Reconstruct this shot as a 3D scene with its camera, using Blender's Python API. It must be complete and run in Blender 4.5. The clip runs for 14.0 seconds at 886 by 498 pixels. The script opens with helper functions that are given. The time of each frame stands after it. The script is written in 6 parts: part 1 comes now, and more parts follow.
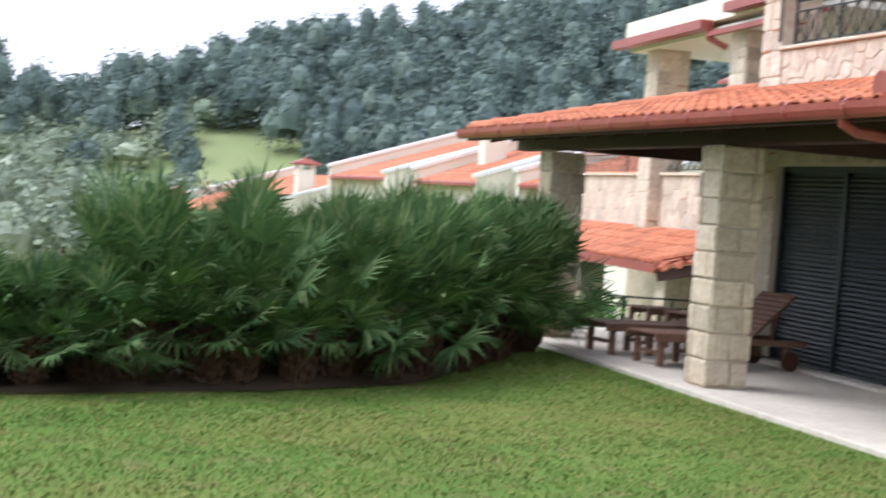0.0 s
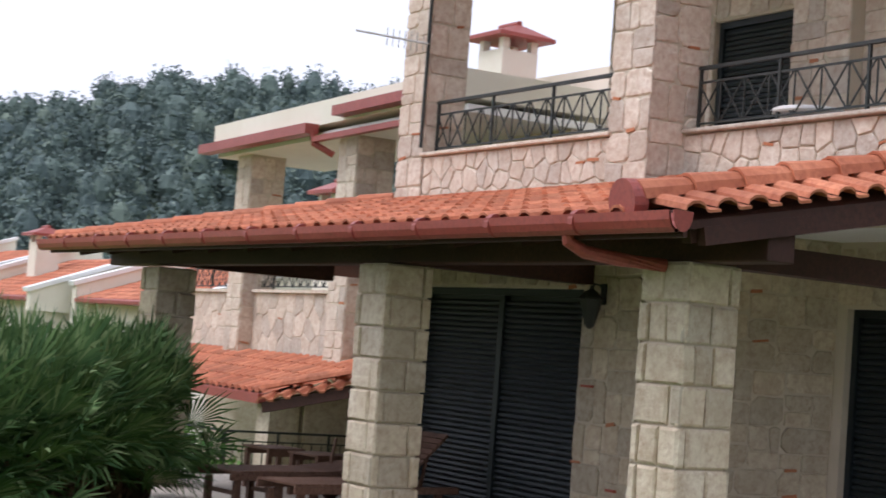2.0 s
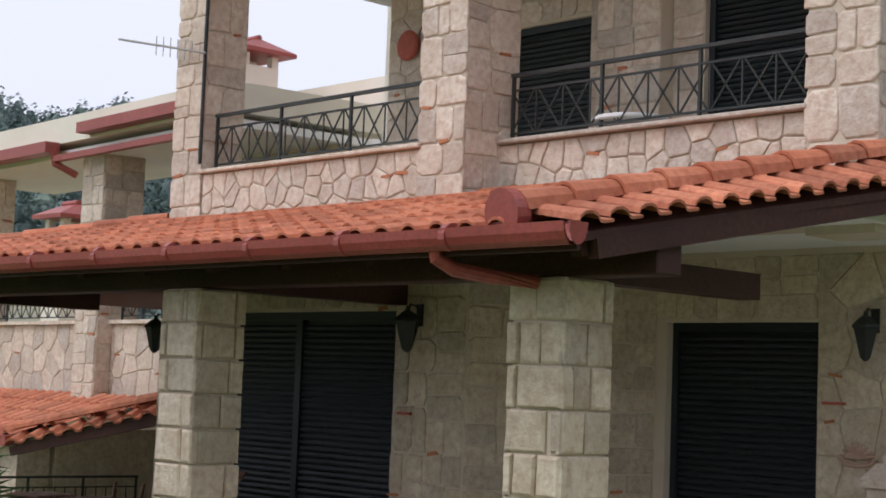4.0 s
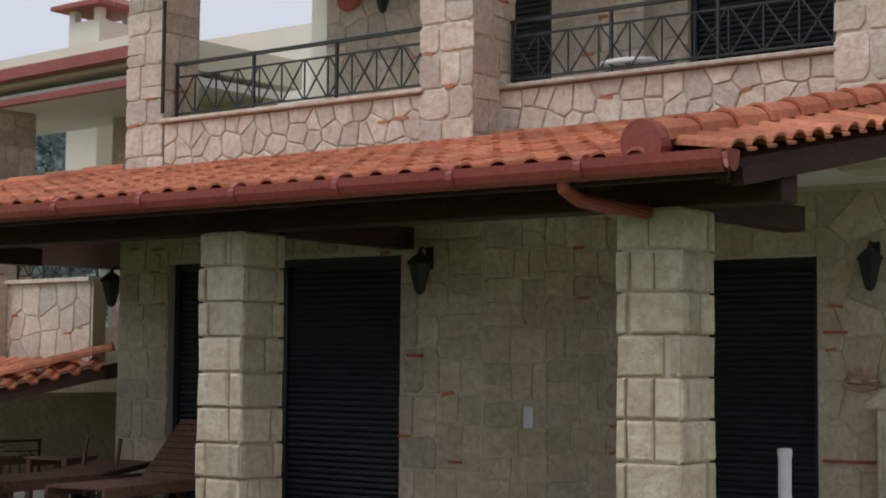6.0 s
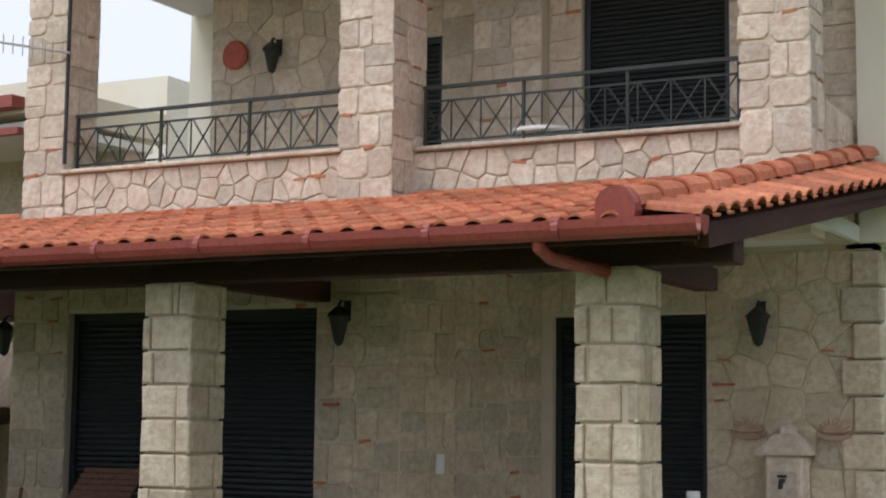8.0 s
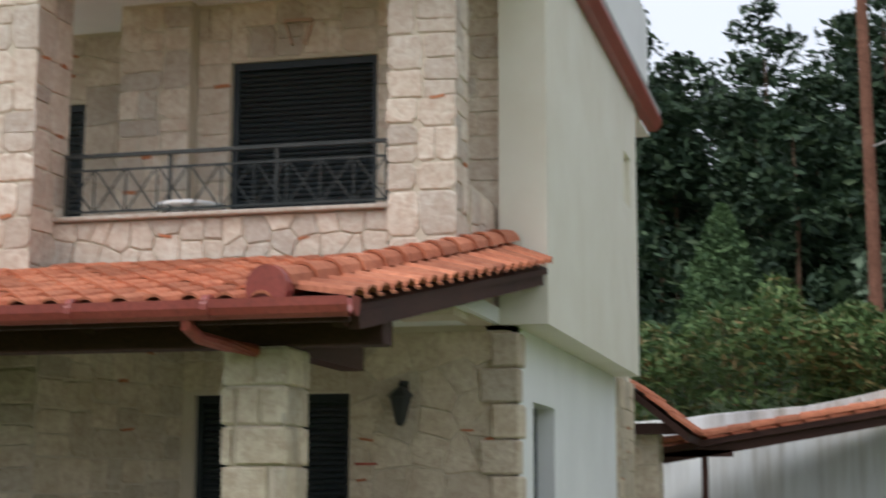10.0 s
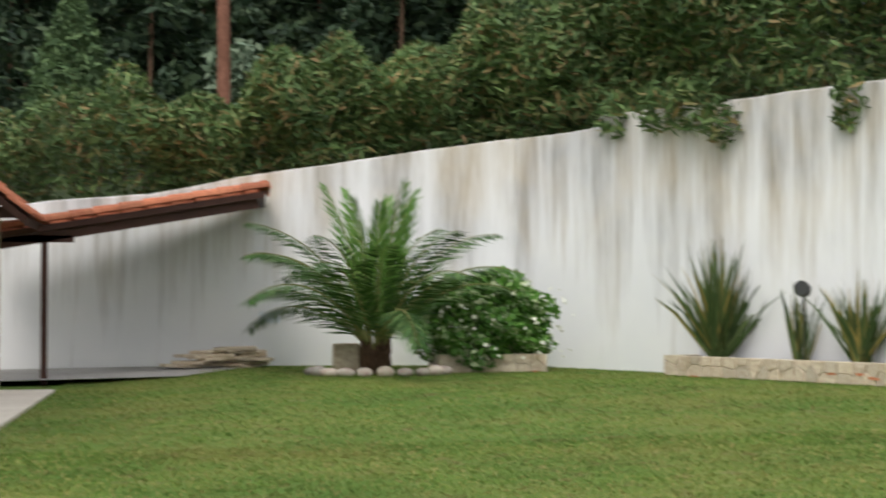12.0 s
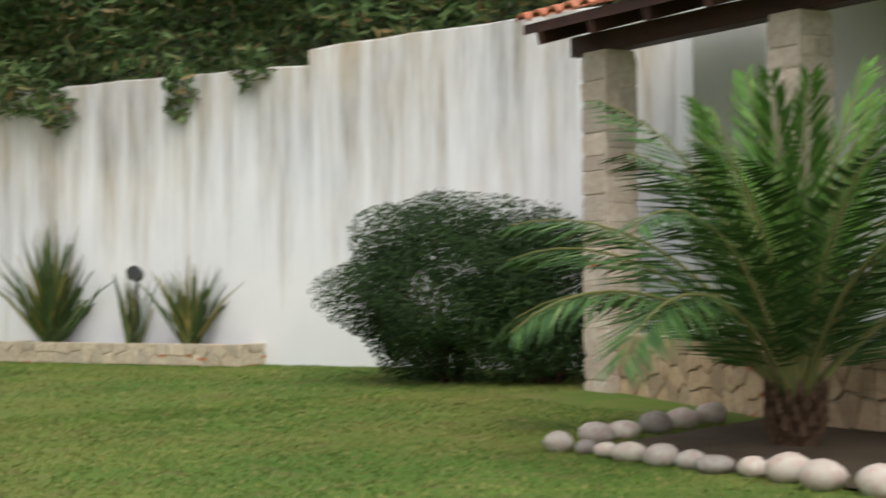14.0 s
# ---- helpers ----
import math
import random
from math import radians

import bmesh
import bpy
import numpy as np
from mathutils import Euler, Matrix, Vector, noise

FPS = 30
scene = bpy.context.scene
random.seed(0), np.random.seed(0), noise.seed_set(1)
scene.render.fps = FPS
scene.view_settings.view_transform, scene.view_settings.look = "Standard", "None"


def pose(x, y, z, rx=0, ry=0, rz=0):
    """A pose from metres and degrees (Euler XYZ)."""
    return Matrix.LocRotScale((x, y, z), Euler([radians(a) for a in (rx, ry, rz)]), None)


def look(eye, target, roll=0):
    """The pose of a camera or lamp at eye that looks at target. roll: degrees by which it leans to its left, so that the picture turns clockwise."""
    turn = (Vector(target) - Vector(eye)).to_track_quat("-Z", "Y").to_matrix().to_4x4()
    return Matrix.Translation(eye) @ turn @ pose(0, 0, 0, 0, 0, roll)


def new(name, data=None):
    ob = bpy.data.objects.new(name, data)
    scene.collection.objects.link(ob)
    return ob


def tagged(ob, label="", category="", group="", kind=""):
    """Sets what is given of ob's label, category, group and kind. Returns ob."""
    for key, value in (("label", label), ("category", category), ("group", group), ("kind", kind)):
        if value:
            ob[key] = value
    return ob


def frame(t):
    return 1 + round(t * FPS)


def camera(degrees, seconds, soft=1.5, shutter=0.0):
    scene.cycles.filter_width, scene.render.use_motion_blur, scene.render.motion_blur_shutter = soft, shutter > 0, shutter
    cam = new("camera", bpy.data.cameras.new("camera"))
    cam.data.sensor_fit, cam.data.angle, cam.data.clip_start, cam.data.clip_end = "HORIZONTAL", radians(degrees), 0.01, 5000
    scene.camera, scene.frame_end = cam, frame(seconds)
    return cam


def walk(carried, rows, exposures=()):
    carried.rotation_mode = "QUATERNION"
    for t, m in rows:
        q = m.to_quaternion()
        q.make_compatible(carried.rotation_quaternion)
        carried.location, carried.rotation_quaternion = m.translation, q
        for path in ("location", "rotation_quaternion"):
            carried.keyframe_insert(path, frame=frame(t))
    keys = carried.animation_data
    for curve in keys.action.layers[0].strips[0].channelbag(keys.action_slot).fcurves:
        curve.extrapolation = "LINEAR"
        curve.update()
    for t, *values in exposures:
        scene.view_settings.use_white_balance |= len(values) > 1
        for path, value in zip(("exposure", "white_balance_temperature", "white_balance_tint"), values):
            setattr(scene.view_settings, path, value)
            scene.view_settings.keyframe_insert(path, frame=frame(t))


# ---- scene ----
cam = camera(31.0, 14.0, soft=1.7, shutter=0.4)
PATH = [
    (0, (8.276, 3.412, 1.669), (6.358, 3.973, 1.608), 4.4),
    (0.5, (7.995, 3.23, 1.698), (6.144, 3.989, 1.693), 4.4),
    (1, (7.32, 3.123, 1.675), (5.535, 4.025, 1.7), 4.6),
    (1.5, (6.322, 3.428, 1.674), (4.579, 4.405, 1.765), 4.6),
    (2, (5.433, 3.624, 1.761), (3.75, 4.697, 1.883), 4.4),
    (2.5, (5.019, 3.567, 1.785), (3.412, 4.75, 1.911), 3.3),
    (3, (4.716, 3.532, 1.779), (3.175, 4.801, 1.909), 2.8),
    (5.5, (2.827, 2.286, 1.55), (1.555, 3.818, 1.734), 0.9),
    (6, (2.397, 1.668, 1.445), (1.211, 3.272, 1.588), 0.5),
    (6.5, (2.115, 1.186, 1.388), (0.998, 2.842, 1.503), 0.2),
    (7, (1.73, 0.814, 1.336), (0.69, 2.517, 1.457), 0.2),
    (9.5, (1.407, 0.157, 1.413), (0.756, 2.016, 1.756), 0.6),
    (10, (1.361, 0.418, 1.418), (0.875, 2.334, 1.728), 0.1),
    (10.5, (1.387, 0.509, 1.353), (1.091, 2.473, 1.593), -0.3),
    (11, (1.397, 0.583, 1.298), (1.299, 2.573, 1.468), -0.4),
    (11.5, (1.43, 0.603, 1.287), (1.531, 2.598, 1.392), -0.2),
    (12, (1.448, 0.746, 1.261), (1.752, 2.722, 1.32), -0.1),
    (12.5, (1.447, 0.864, 1.237), (1.955, 2.798, 1.269), 0.1),
    (13, (1.461, 0.925, 1.215), (2.169, 2.795, 1.248), 0.2),
    (13.5, (1.434, 0.641, 1.206), (2.304, 2.442, 1.217), 0.1),
    (14, (1.386, 0.343, 1.205), (2.448, 2.036, 1.246), -0.5),
]
walk(cam, [(t, look(eye, target, roll)) for t, eye, target, roll in PATH], [(0, 0.74, 5900, 15), (1.0, 0.36, 5950, 17), (3.0, -0.06, 6000, 18.5), (5.5, -0.5, 6100, 13), (6.0, -0.58, 6100, 13), (6.5, -0.12, 6100, 13), (9.5, -0.15, 6050, 11), (10.0, -0.12, 6050, 11), (10.5, 0.36, 6200, 11), (11.0, 0.48, 6350, 11), (11.5, 0.36, 6450, 11), (12.5, 0.1, 6550, 12), (14, 0.08, 6550, 12)])

# ---- world, sun ----
world = bpy.data.worlds.new("overcast_sky")
scene.world = world
world.use_nodes = True
wn = world.node_tree
wn.nodes.clear()
w_out = wn.nodes.new("ShaderNodeOutputWorld")
w_bg = wn.nodes.new("ShaderNodeBackground")
w_sky = wn.nodes.new("ShaderNodeTexSky")
w_sky.sky_type = "NISHITA"
w_sky.sun_disc = False
w_sky.sun_elevation = radians(52)
w_sky.sun_rotation = radians(200)
w_sky.dust_density = 6.0
w_hsv = wn.nodes.new("ShaderNodeHueSaturation")
w_hsv.inputs["Saturation"].default_value = 0.18
w_hsv.inputs["Value"].default_value = 1.0
w_mix = wn.nodes.new("ShaderNodeMixRGB")
w_mix.inputs["Fac"].default_value = 0.72
w_mix.inputs["Color2"].default_value = (9.6, 9.9, 10.4, 1)
wn.links.new(w_sky.outputs["Color"], w_hsv.inputs["Color"])
wn.links.new(w_hsv.outputs["Color"], w_mix.inputs["Color1"])
wn.links.new(w_mix.outputs["Color"], w_bg.inputs["Color"])
w_bg.inputs["Strength"].default_value = 0.13
wn.links.new(w_bg.outputs["Background"], w_out.inputs["Surface"])

sun_data = bpy.data.lights.new("sun", "SUN")
sun_data.energy = 1.2
sun_data.angle = radians(25)
sun_data.color = (1.0, 0.96, 0.9)
sun = new("sun", sun_data)
sun.matrix_world = look((0, 0, 40), (12, 26, 0))


# ---- materials ----
def material(name, rough=0.8, metal=0.0, spec=0.3):
    m = bpy.data.materials.new(name)
    m.use_nodes = True
    b = m.node_tree.nodes["Principled BSDF"]
    b.inputs["Roughness"].default_value = rough
    b.inputs["Metallic"].default_value = metal
    b.inputs["Specular IOR Level"].default_value = spec
    return m, m.node_tree, b


def noise_tex(nt, scale, detail=5, rough=0.6, coord="Object", stretch=None):
    tc = nt.nodes.new("ShaderNodeTexCoord")
    n = nt.nodes.new("ShaderNodeTexNoise")
    n.inputs["Scale"].default_value = scale
    n.inputs["Detail"].default_value = detail
    n.inputs["Roughness"].default_value = rough
    if coord == "World":
        geo = nt.nodes.new("ShaderNodeNewGeometry")
        src = geo.outputs["Position"]
    else:
        src = tc.outputs[coord]
    if stretch:
        mp = nt.nodes.new("ShaderNodeMapping")
        mp.inputs["Scale"].default_value = stretch
        nt.links.new(src, mp.inputs["Vector"])
        src = mp.outputs["Vector"]
    nt.links.new(src, n.inputs["Vector"])
    return n


def ramp(nt, src, stops):
    r = nt.nodes.new("ShaderNodeValToRGB")
    e = r.color_ramp.elements
    while len(e) < len(stops):
        e.new(0.5)
    for el, (p, c) in zip(e, stops):
        el.position, el.color = p, (*c, 1)
    nt.links.new(src, r.inputs["Fac"])
    return r.outputs["Color"]


def mix(nt, fac, a, b, mode="MIX"):
    x = nt.nodes.new("ShaderNodeMixRGB")
    x.blend_type = mode
    for k, v in (("Fac", fac), ("Color1", a), ("Color2", b)):
        if isinstance(v, (int, float)):
            x.inputs[k].default_value = v
        elif isinstance(v, tuple):
            x.inputs[k].default_value = (*v, 1)
        else:
            nt.links.new(v, x.inputs[k])
    return x.outputs["Color"]


def bump(nt, b, src, strength=0.3, dist=0.02):
    bp = nt.nodes.new("ShaderNodeBump")
    bp.inputs["Strength"].default_value = strength
    bp.inputs["Distance"].default_value = dist
    nt.links.new(src, bp.inputs["Height"])
    nt.links.new(bp.outputs["Normal"], b.inputs["Normal"])


def two_scale(name, c1, c2, c3=None, rough=0.85, big=1.2, small=18.0, bmp=0.4, dist=0.01, random_tint=0.0, metal=0.0, spec=0.3, island=False):
    """Colour that varies at two scales, with fine relief; random_tint varies it from piece to piece."""
    m, nt, b = material(name, rough, metal, spec)
    n1 = noise_tex(nt, big, 4, coord="World")
    n2 = noise_tex(nt, small, 6, 0.65, coord="World")
    col = ramp(nt, n1.outputs["Fac"], [(0.32, c1), (0.68, c2)])
    if c3:
        col = mix(nt, ramp(nt, n2.outputs["Fac"], [(0.42, (0, 0, 0)), (0.72, (1, 1, 1))]), col, c3)
    if random_tint:
        if island:
            g = nt.nodes.new("ShaderNodeNewGeometry")
            rnd = g.outputs["Random Per Island"]
        else:
            g = nt.nodes.new("ShaderNodeObjectInfo")
            rnd = g.outputs["Random"]
        t = ramp(nt, rnd, [(0.0, (1 - random_tint,) * 3), (0.5, (1, 0.98, 0.95)), (1.0, (1 + random_tint * 0.6, 1 + random_tint * 0.5, 1 + random_tint * 0.35))])
        col = mix(nt, 1.0, col, t, "MULTIPLY")
    nt.links.new(col, b.inputs["Base Color"])
    bump(nt, b, n2.outputs["Fac"], bmp, dist)
    return m


M_STONE = two_scale("cream_stone", (0.56, 0.48, 0.35), (0.71, 0.64, 0.51), (0.46, 0.35, 0.25), random_tint=0.2, big=3.5, small=16, bmp=0.9, dist=0.02)
M_STONE_UP = two_scale("pale_pink_stone", (0.60, 0.51, 0.42), (0.76, 0.69, 0.60), (0.52, 0.39, 0.30), random_tint=0.2, big=3.5, small=16, bmp=0.9, dist=0.02)
M_MORTAR = two_scale("sand_mortar", (0.56, 0.48, 0.37), (0.66, 0.58, 0.46), small=40, bmp=0.5)
M_PLASTER = two_scale("cream_plaster", (0.74, 0.69, 0.57), (0.80, 0.76, 0.65), small=60, bmp=0.15, dist=0.003)
M_WHITE = two_scale("white_plaster", (0.80, 0.80, 0.78), (0.86, 0.86, 0.84), small=60, bmp=0.15, dist=0.003)
M_TILE = two_scale("terracotta_tile", (0.50, 0.165, 0.085), (0.62, 0.25, 0.14), (0.36, 0.11, 0.06), random_tint=0.28, big=1.5, small=14, bmp=0.3, rough=0.75)
M_TILE_FAR = two_scale("terracotta_tile_joined", (0.50, 0.17, 0.09), (0.62, 0.26, 0.15), (0.38, 0.12, 0.07), random_tint=0.28, big=0.6, small=9, bmp=0.3, rough=0.75, island=True)
M_RED = two_scale("red_brown_paint", (0.30, 0.058, 0.042), (0.38, 0.085, 0.065), (0.22, 0.05, 0.04), rough=0.45, small=30, bmp=0.1, spec=0.5)
M_WOOD_DK = two_scale("dark_stained_wood", (0.05, 0.020, 0.015), (0.085, 0.034, 0.024), (0.035, 0.016, 0.012), rough=0.6, small=30, bmp=0.3)
M_TEAK = two_scale("weathered_teak", (0.16, 0.085, 0.055), (0.24, 0.14, 0.10), (0.10, 0.05, 0.035), rough=0.65, small=35, bmp=0.3)
M_SHUT = two_scale("dark_green_shutter", (0.010, 0.016, 0.020), (0.016, 0.023, 0.027), rough=0.45, small=40, bmp=0.05, spec=0.4)
M_IRON = two_scale("dark_iron", (0.03, 0.035, 0.035), (0.06, 0.06, 0.055), rough=0.5, small=50, bmp=0.2, metal=0.3)
M_SLAB = two_scale("terrace_paving", (0.56, 0.52, 0.46), (0.66, 0.62, 0.56), (0.50, 0.45, 0.39), small=12, bmp=0.2, random_tint=0.08)
M_SOIL = two_scale("dark_soil", (0.05, 0.035, 0.022), (0.09, 0.065, 0.04), small=16, bmp=0.8)
M_GREY = two_scale("grey_concrete", (0.33, 0.32, 0.30), (0.42, 0.41, 0.38), (0.26, 0.25, 0.23), small=14, bmp=0.4)


def streaked_wall():
    """White painted concrete with grey rain streaks that run down from the coping."""
    m, nt, b = material("stained_white_concrete", 0.9)
    n1 = noise_tex(nt, 1.0, 6, 0.75, "World", (1.5, 1.5, 0.08))
    n2 = noise_tex(nt, 1.0, 5, 0.7, "World", (2.8, 2.8, 0.3))
    n3 = noise_tex(nt, 0.55, 4, 0.6, "World")
    n4 = noise_tex(nt, 30, 5, 0.6, "World")
    geo = nt.nodes.new("ShaderNodeNewGeometry")
    sep = nt.nodes.new("ShaderNodeSeparateXYZ")
    nt.links.new(geo.outputs["Position"], sep.inputs["Vector"])
    hgt = nt.nodes.new("ShaderNodeMapRange")
    hgt.inputs["From Min"].default_value = 0.6
    hgt.inputs["From Max"].default_value = 4.1
    nt.links.new(sep.outputs["Z"], hgt.inputs["Value"])
    # how far down each streak reaches, and how dense it is
    reach = ramp(nt, n1.outputs["Fac"], [(0.30, (0, 0, 0)), (0.70, (1, 1, 1))])
    dens = ramp(nt, n2.outputs["Fac"], [(0.34, (0.25, 0.25, 0.25)), (0.66, (1, 1, 1))])

    def maths(op, u, w, clamp=False):
        k = nt.nodes.new("ShaderNodeMath")
        k.operation, k.use_clamp = op, clamp
        for i, x in enumerate((u, w)):
            if isinstance(x, (int, float)):
                k.inputs[i].default_value = x
            else:
                nt.links.new(x, k.inputs[i])
        return k.outputs[0]

    low = maths("ADD", hgt.outputs["Result"], maths("MULTIPLY", reach, 1.25))
    k2 = maths("MULTIPLY", maths("MULTIPLY", maths("SUBTRACT", low, 0.86), 1.5, True), dens)
    k2 = maths("MULTIPLY", k2, 0.95)
    base = ramp(nt, n3.outputs["Fac"], [(0.35, (0.81, 0.82, 0.83)), (0.7, (0.88, 0.88, 0.87))])
    stain = ramp(nt, n3.outputs["Fac"], [(0.38, (0.28, 0.27, 0.25)), (0.62, (0.44, 0.36, 0.24))])
    col = mix(nt, k2, base, stain)
    nt.links.new(col, b.inputs["Base Color"])
    bump(nt, b, n4.outputs["Fac"], 0.25, 0.01)
    return m


M_WALL = streaked_wall()


def leaf_material(name, dark, light, tip=None, rough=0.55):
    m, nt, b = material(name, rough + 0.08, 0.0, 0.22)
    g = nt.nodes.new("ShaderNodeNewGeometry")
    stops = [(0.0, dark), (0.75, light)]
    if tip:
        stops.append((1.0, tip))
    col = ramp(nt, g.outputs["Random Per Island"], stops)
    n = noise_tex(nt, 0.7, 3, 0.6, "World")
    col = mix(nt, 1.0, col, ramp(nt, n.outputs["Fac"], [(0.3, (0.7, 0.72, 0.7)), (0.7, (1.2, 1.2, 1.1))]), "MULTIPLY")
    nt.links.new(col, b.inputs["Base Color"])
    return m


M_PALM = leaf_material("fan_palm_leaf", (0.045, 0.105, 0.036), (0.11, 0.19, 0.065), (0.22, 0.28, 0.13))
M_DATE = leaf_material("date_palm_leaf", (0.032, 0.085, 0.022), (0.085, 0.17, 0.045), (0.20, 0.27, 0.11))
M_OLEANDER = leaf_material("oleander_leaf", (0.045, 0.095, 0.030), (0.14, 0.21, 0.075), (0.26, 0.17, 0.08))
M_BUSH = leaf_material("broad_bush_leaf", (0.05, 0.15, 0.025), (0.15, 0.32, 0.06), (0.55, 0.6, 0.4))
M_SHRUB = leaf_material("dark_shrub_leaf", (0.014, 0.034, 0.012), (0.040, 0.080, 0.024), (0.07, 0.12, 0.04))
M_YUCCA = leaf_material("flax_leaf", (0.035, 0.07, 0.022), (0.095, 0.135, 0.045), (0.34, 0.25, 0.07))
M_PINE = leaf_material("pine_needles", (0.016, 0.034, 0.020), (0.042, 0.072, 0.036), (0.07, 0.10, 0.05))
# distance haze is put into this leaf colour: paler and bluer than the near pines
M_PINE_HAZED = leaf_material("hazed_far_pine", (0.10, 0.14, 0.145), (0.145, 0.195, 0.18), (0.19, 0.24, 0.20))
M_OLIVE = leaf_material("olive_leaf", (0.17, 0.22, 0.165), (0.25, 0.30, 0.225), (0.31, 0.35, 0.27))
M_BARK = two_scale("brown_bark", (0.10, 0.06, 0.035), (0.17, 0.10, 0.06), (0.06, 0.035, 0.02), small=25, bmp=0.8, dist=0.03)
M_PALMBARK = two_scale("palm_fibre", (0.09, 0.055, 0.03), (0.16, 0.09, 0.05), (0.05, 0.03, 0.02), small=30, bmp=0.9, dist=0.03)


def lawn_material():
    m, nt, b = material("lawn_and_land", 0.9, 0, 0.15)
    n1 = noise_tex(nt, 0.35, 5, 0.6, "World")
    n2 = noise_tex(nt, 3.0, 5, 0.7, "World")
    n3 = noise_tex(nt, 55, 4, 0.7, "World")
    c = ramp(nt, n1.outputs["Fac"], [(0.35, (0.095, 0.20, 0.03)), (0.6, (0.17, 0.25, 0.05)), (0.72, (0.29, 0.28, 0.085))])
    c = mix(nt, ramp(nt, n2.outputs["Fac"], [(0.5, (0, 0, 0)), (0.75, (0.75, 0.75, 0.75))]), c, (0.27, 0.25, 0.09))
    c = mix(nt, ramp(nt, n3.outputs["Fac"], [(0.35, (0.8, 0.8, 0.8)), (0.6, (0, 0, 0))]), c, (0.08, 0.13, 0.03))
    nt.links.new(c, b.inputs["Base Color"])
    bump(nt, b, n3.outputs["Fac"], 0.8, 0.03)
    return m


M_LAWN = lawn_material()
M_GRASS = leaf_material("grass_blade", (0.085, 0.165, 0.028), (0.17, 0.25, 0.055), (0.40, 0.33, 0.14), rough=0.7)


def dry_patches(m, amount):
    """Yellowed, worn patches of grass over a lawn material."""
    nt = m.node_tree
    b = nt.nodes["Principled BSDF"]
    old = b.inputs["Base Color"].links[0].from_socket
    wide = ramp(nt, noise_tex(nt, 0.42, 5, 0.62, "World").outputs["Fac"], [(0.47, (0, 0, 0)), (0.66, (amount, amount, amount))])
    fine = ramp(nt, noise_tex(nt, 2.6, 5, 0.7, "World").outputs["Fac"], [(0.56, (0, 0, 0)), (0.72, (0.8, 0.8, 0.8))])
    c = mix(nt, wide, old, (0.27, 0.24, 0.075))
    c = mix(nt, fine, c, (0.23, 0.17, 0.085))
    nt.links.new(c, b.inputs["Base Color"])


dry_patches(M_GRASS, 0.45)
dry_patches(M_LAWN, 0.4)
M_MEADOW = two_scale("hill_meadow", (0.16, 0.20, 0.07), (0.26, 0.24, 0.11), (0.08, 0.12, 0.05), big=0.05, small=0.6, bmp=0.0)


# ---- building helpers ----
rng = random.Random(11)


class Geo:
    """Gathers vertices and faces, then becomes one mesh object."""

    def __init__(self):
        self.v, self.f = [], []

    def add(self, verts, faces):
        o = len(self.v)
        self.v += [tuple(p) for p in verts]
        self.f += [tuple(i + o for i in f) for f in faces]
        return self

    def box(self, x0, x1, y0, y1, z0, z1):
        v = [(x, y, z) for z in (z0, z1) for x, y in ((x0, y0), (x1, y0), (x1, y1), (x0, y1))]
        return self.add(v, [(3, 2, 1, 0), (4, 5, 6, 7), (0, 1, 5, 4), (1, 2, 6, 5), (2, 3, 7, 6), (3, 0, 4, 7)])

    def bar(self, a, b, w, h=None, up=(0, 0, 1)):
        """A square bar from a to b."""
        a, b, h = Vector(a), Vector(b), h or w
        d = (b - a).normalized()
        s = d.cross(Vector(up))
        s = s.normalized() if s.length > 1e-4 else Vector((1, 0, 0))
        u = s.cross(d)
        v = [p + s * i * w / 2 + u * j * h / 2 for p in (a, b) for i, j in ((-1, -1), (1, -1), (1, 1), (-1, 1))]
        return self.add(v, [(3, 2, 1, 0), (4, 5, 6, 7), (0, 1, 5, 4), (1, 2, 6, 5), (2, 3, 7, 6), (3, 0, 4, 7)])

    def tube(self, pts, radii, n=8, caps=True):
        pts = [Vector(p) for p in pts]
        if not isinstance(radii, (list, tuple)):
            radii = [radii] * len(pts)
        rings = []
        for i, p in enumerate(pts):
            d = (pts[min(i + 1, len(pts) - 1)] - pts[max(i - 1, 0)]).normalized()
            s = d.cross(Vector((0.31, 0.95, 0.02))).normalized()
            u = d.cross(s)
            rings.append([p + (s * math.cos(k * math.tau / n) + u * math.sin(k * math.tau / n)) * radii[i] for k in range(n)])
        v = [q for r in rings for q in r]
        f = []
        for i in range(len(pts) - 1):
            for k in range(n):
                f.append((i * n + k, i * n + (k + 1) % n, (i + 1) * n + (k + 1) % n, (i + 1) * n + k))
        if caps:
            f.append(tuple(range(n - 1, -1, -1)))
            f.append(tuple((len(pts) - 1) * n + k for k in range(n)))
        return self.add(v, f)

    def lathe(self, profile, n=12, at=(0, 0, 0), squash=(1, 1)):
        """profile: (radius, height) rows from bottom to top."""
        v = [(at[0] + r * math.cos(k * math.tau / n) * squash[0], at[1] + r * math.sin(k * math.tau / n) * squash[1], at[2] + z) for r, z in profile for k in range(n)]
        f = [(i * n + k, i * n + (k + 1) % n, (i + 1) * n + (k + 1) % n, (i + 1) * n + k) for i in range(len(profile) - 1) for k in range(n)]
        f += [tuple(range(n - 1, -1, -1)), tuple((len(profile) - 1) * n + k for k in range(n))]
        return self.add(v, f)

    def data(self, name, mat, smooth=False):
        me = bpy.data.meshes.new(name)
        me.from_pydata(self.v, [], self.f)
        me.materials.append(mat)
        if smooth:
            me.polygons.foreach_set("use_smooth", [True] * len(me.polygons))
        me.update()
        return me


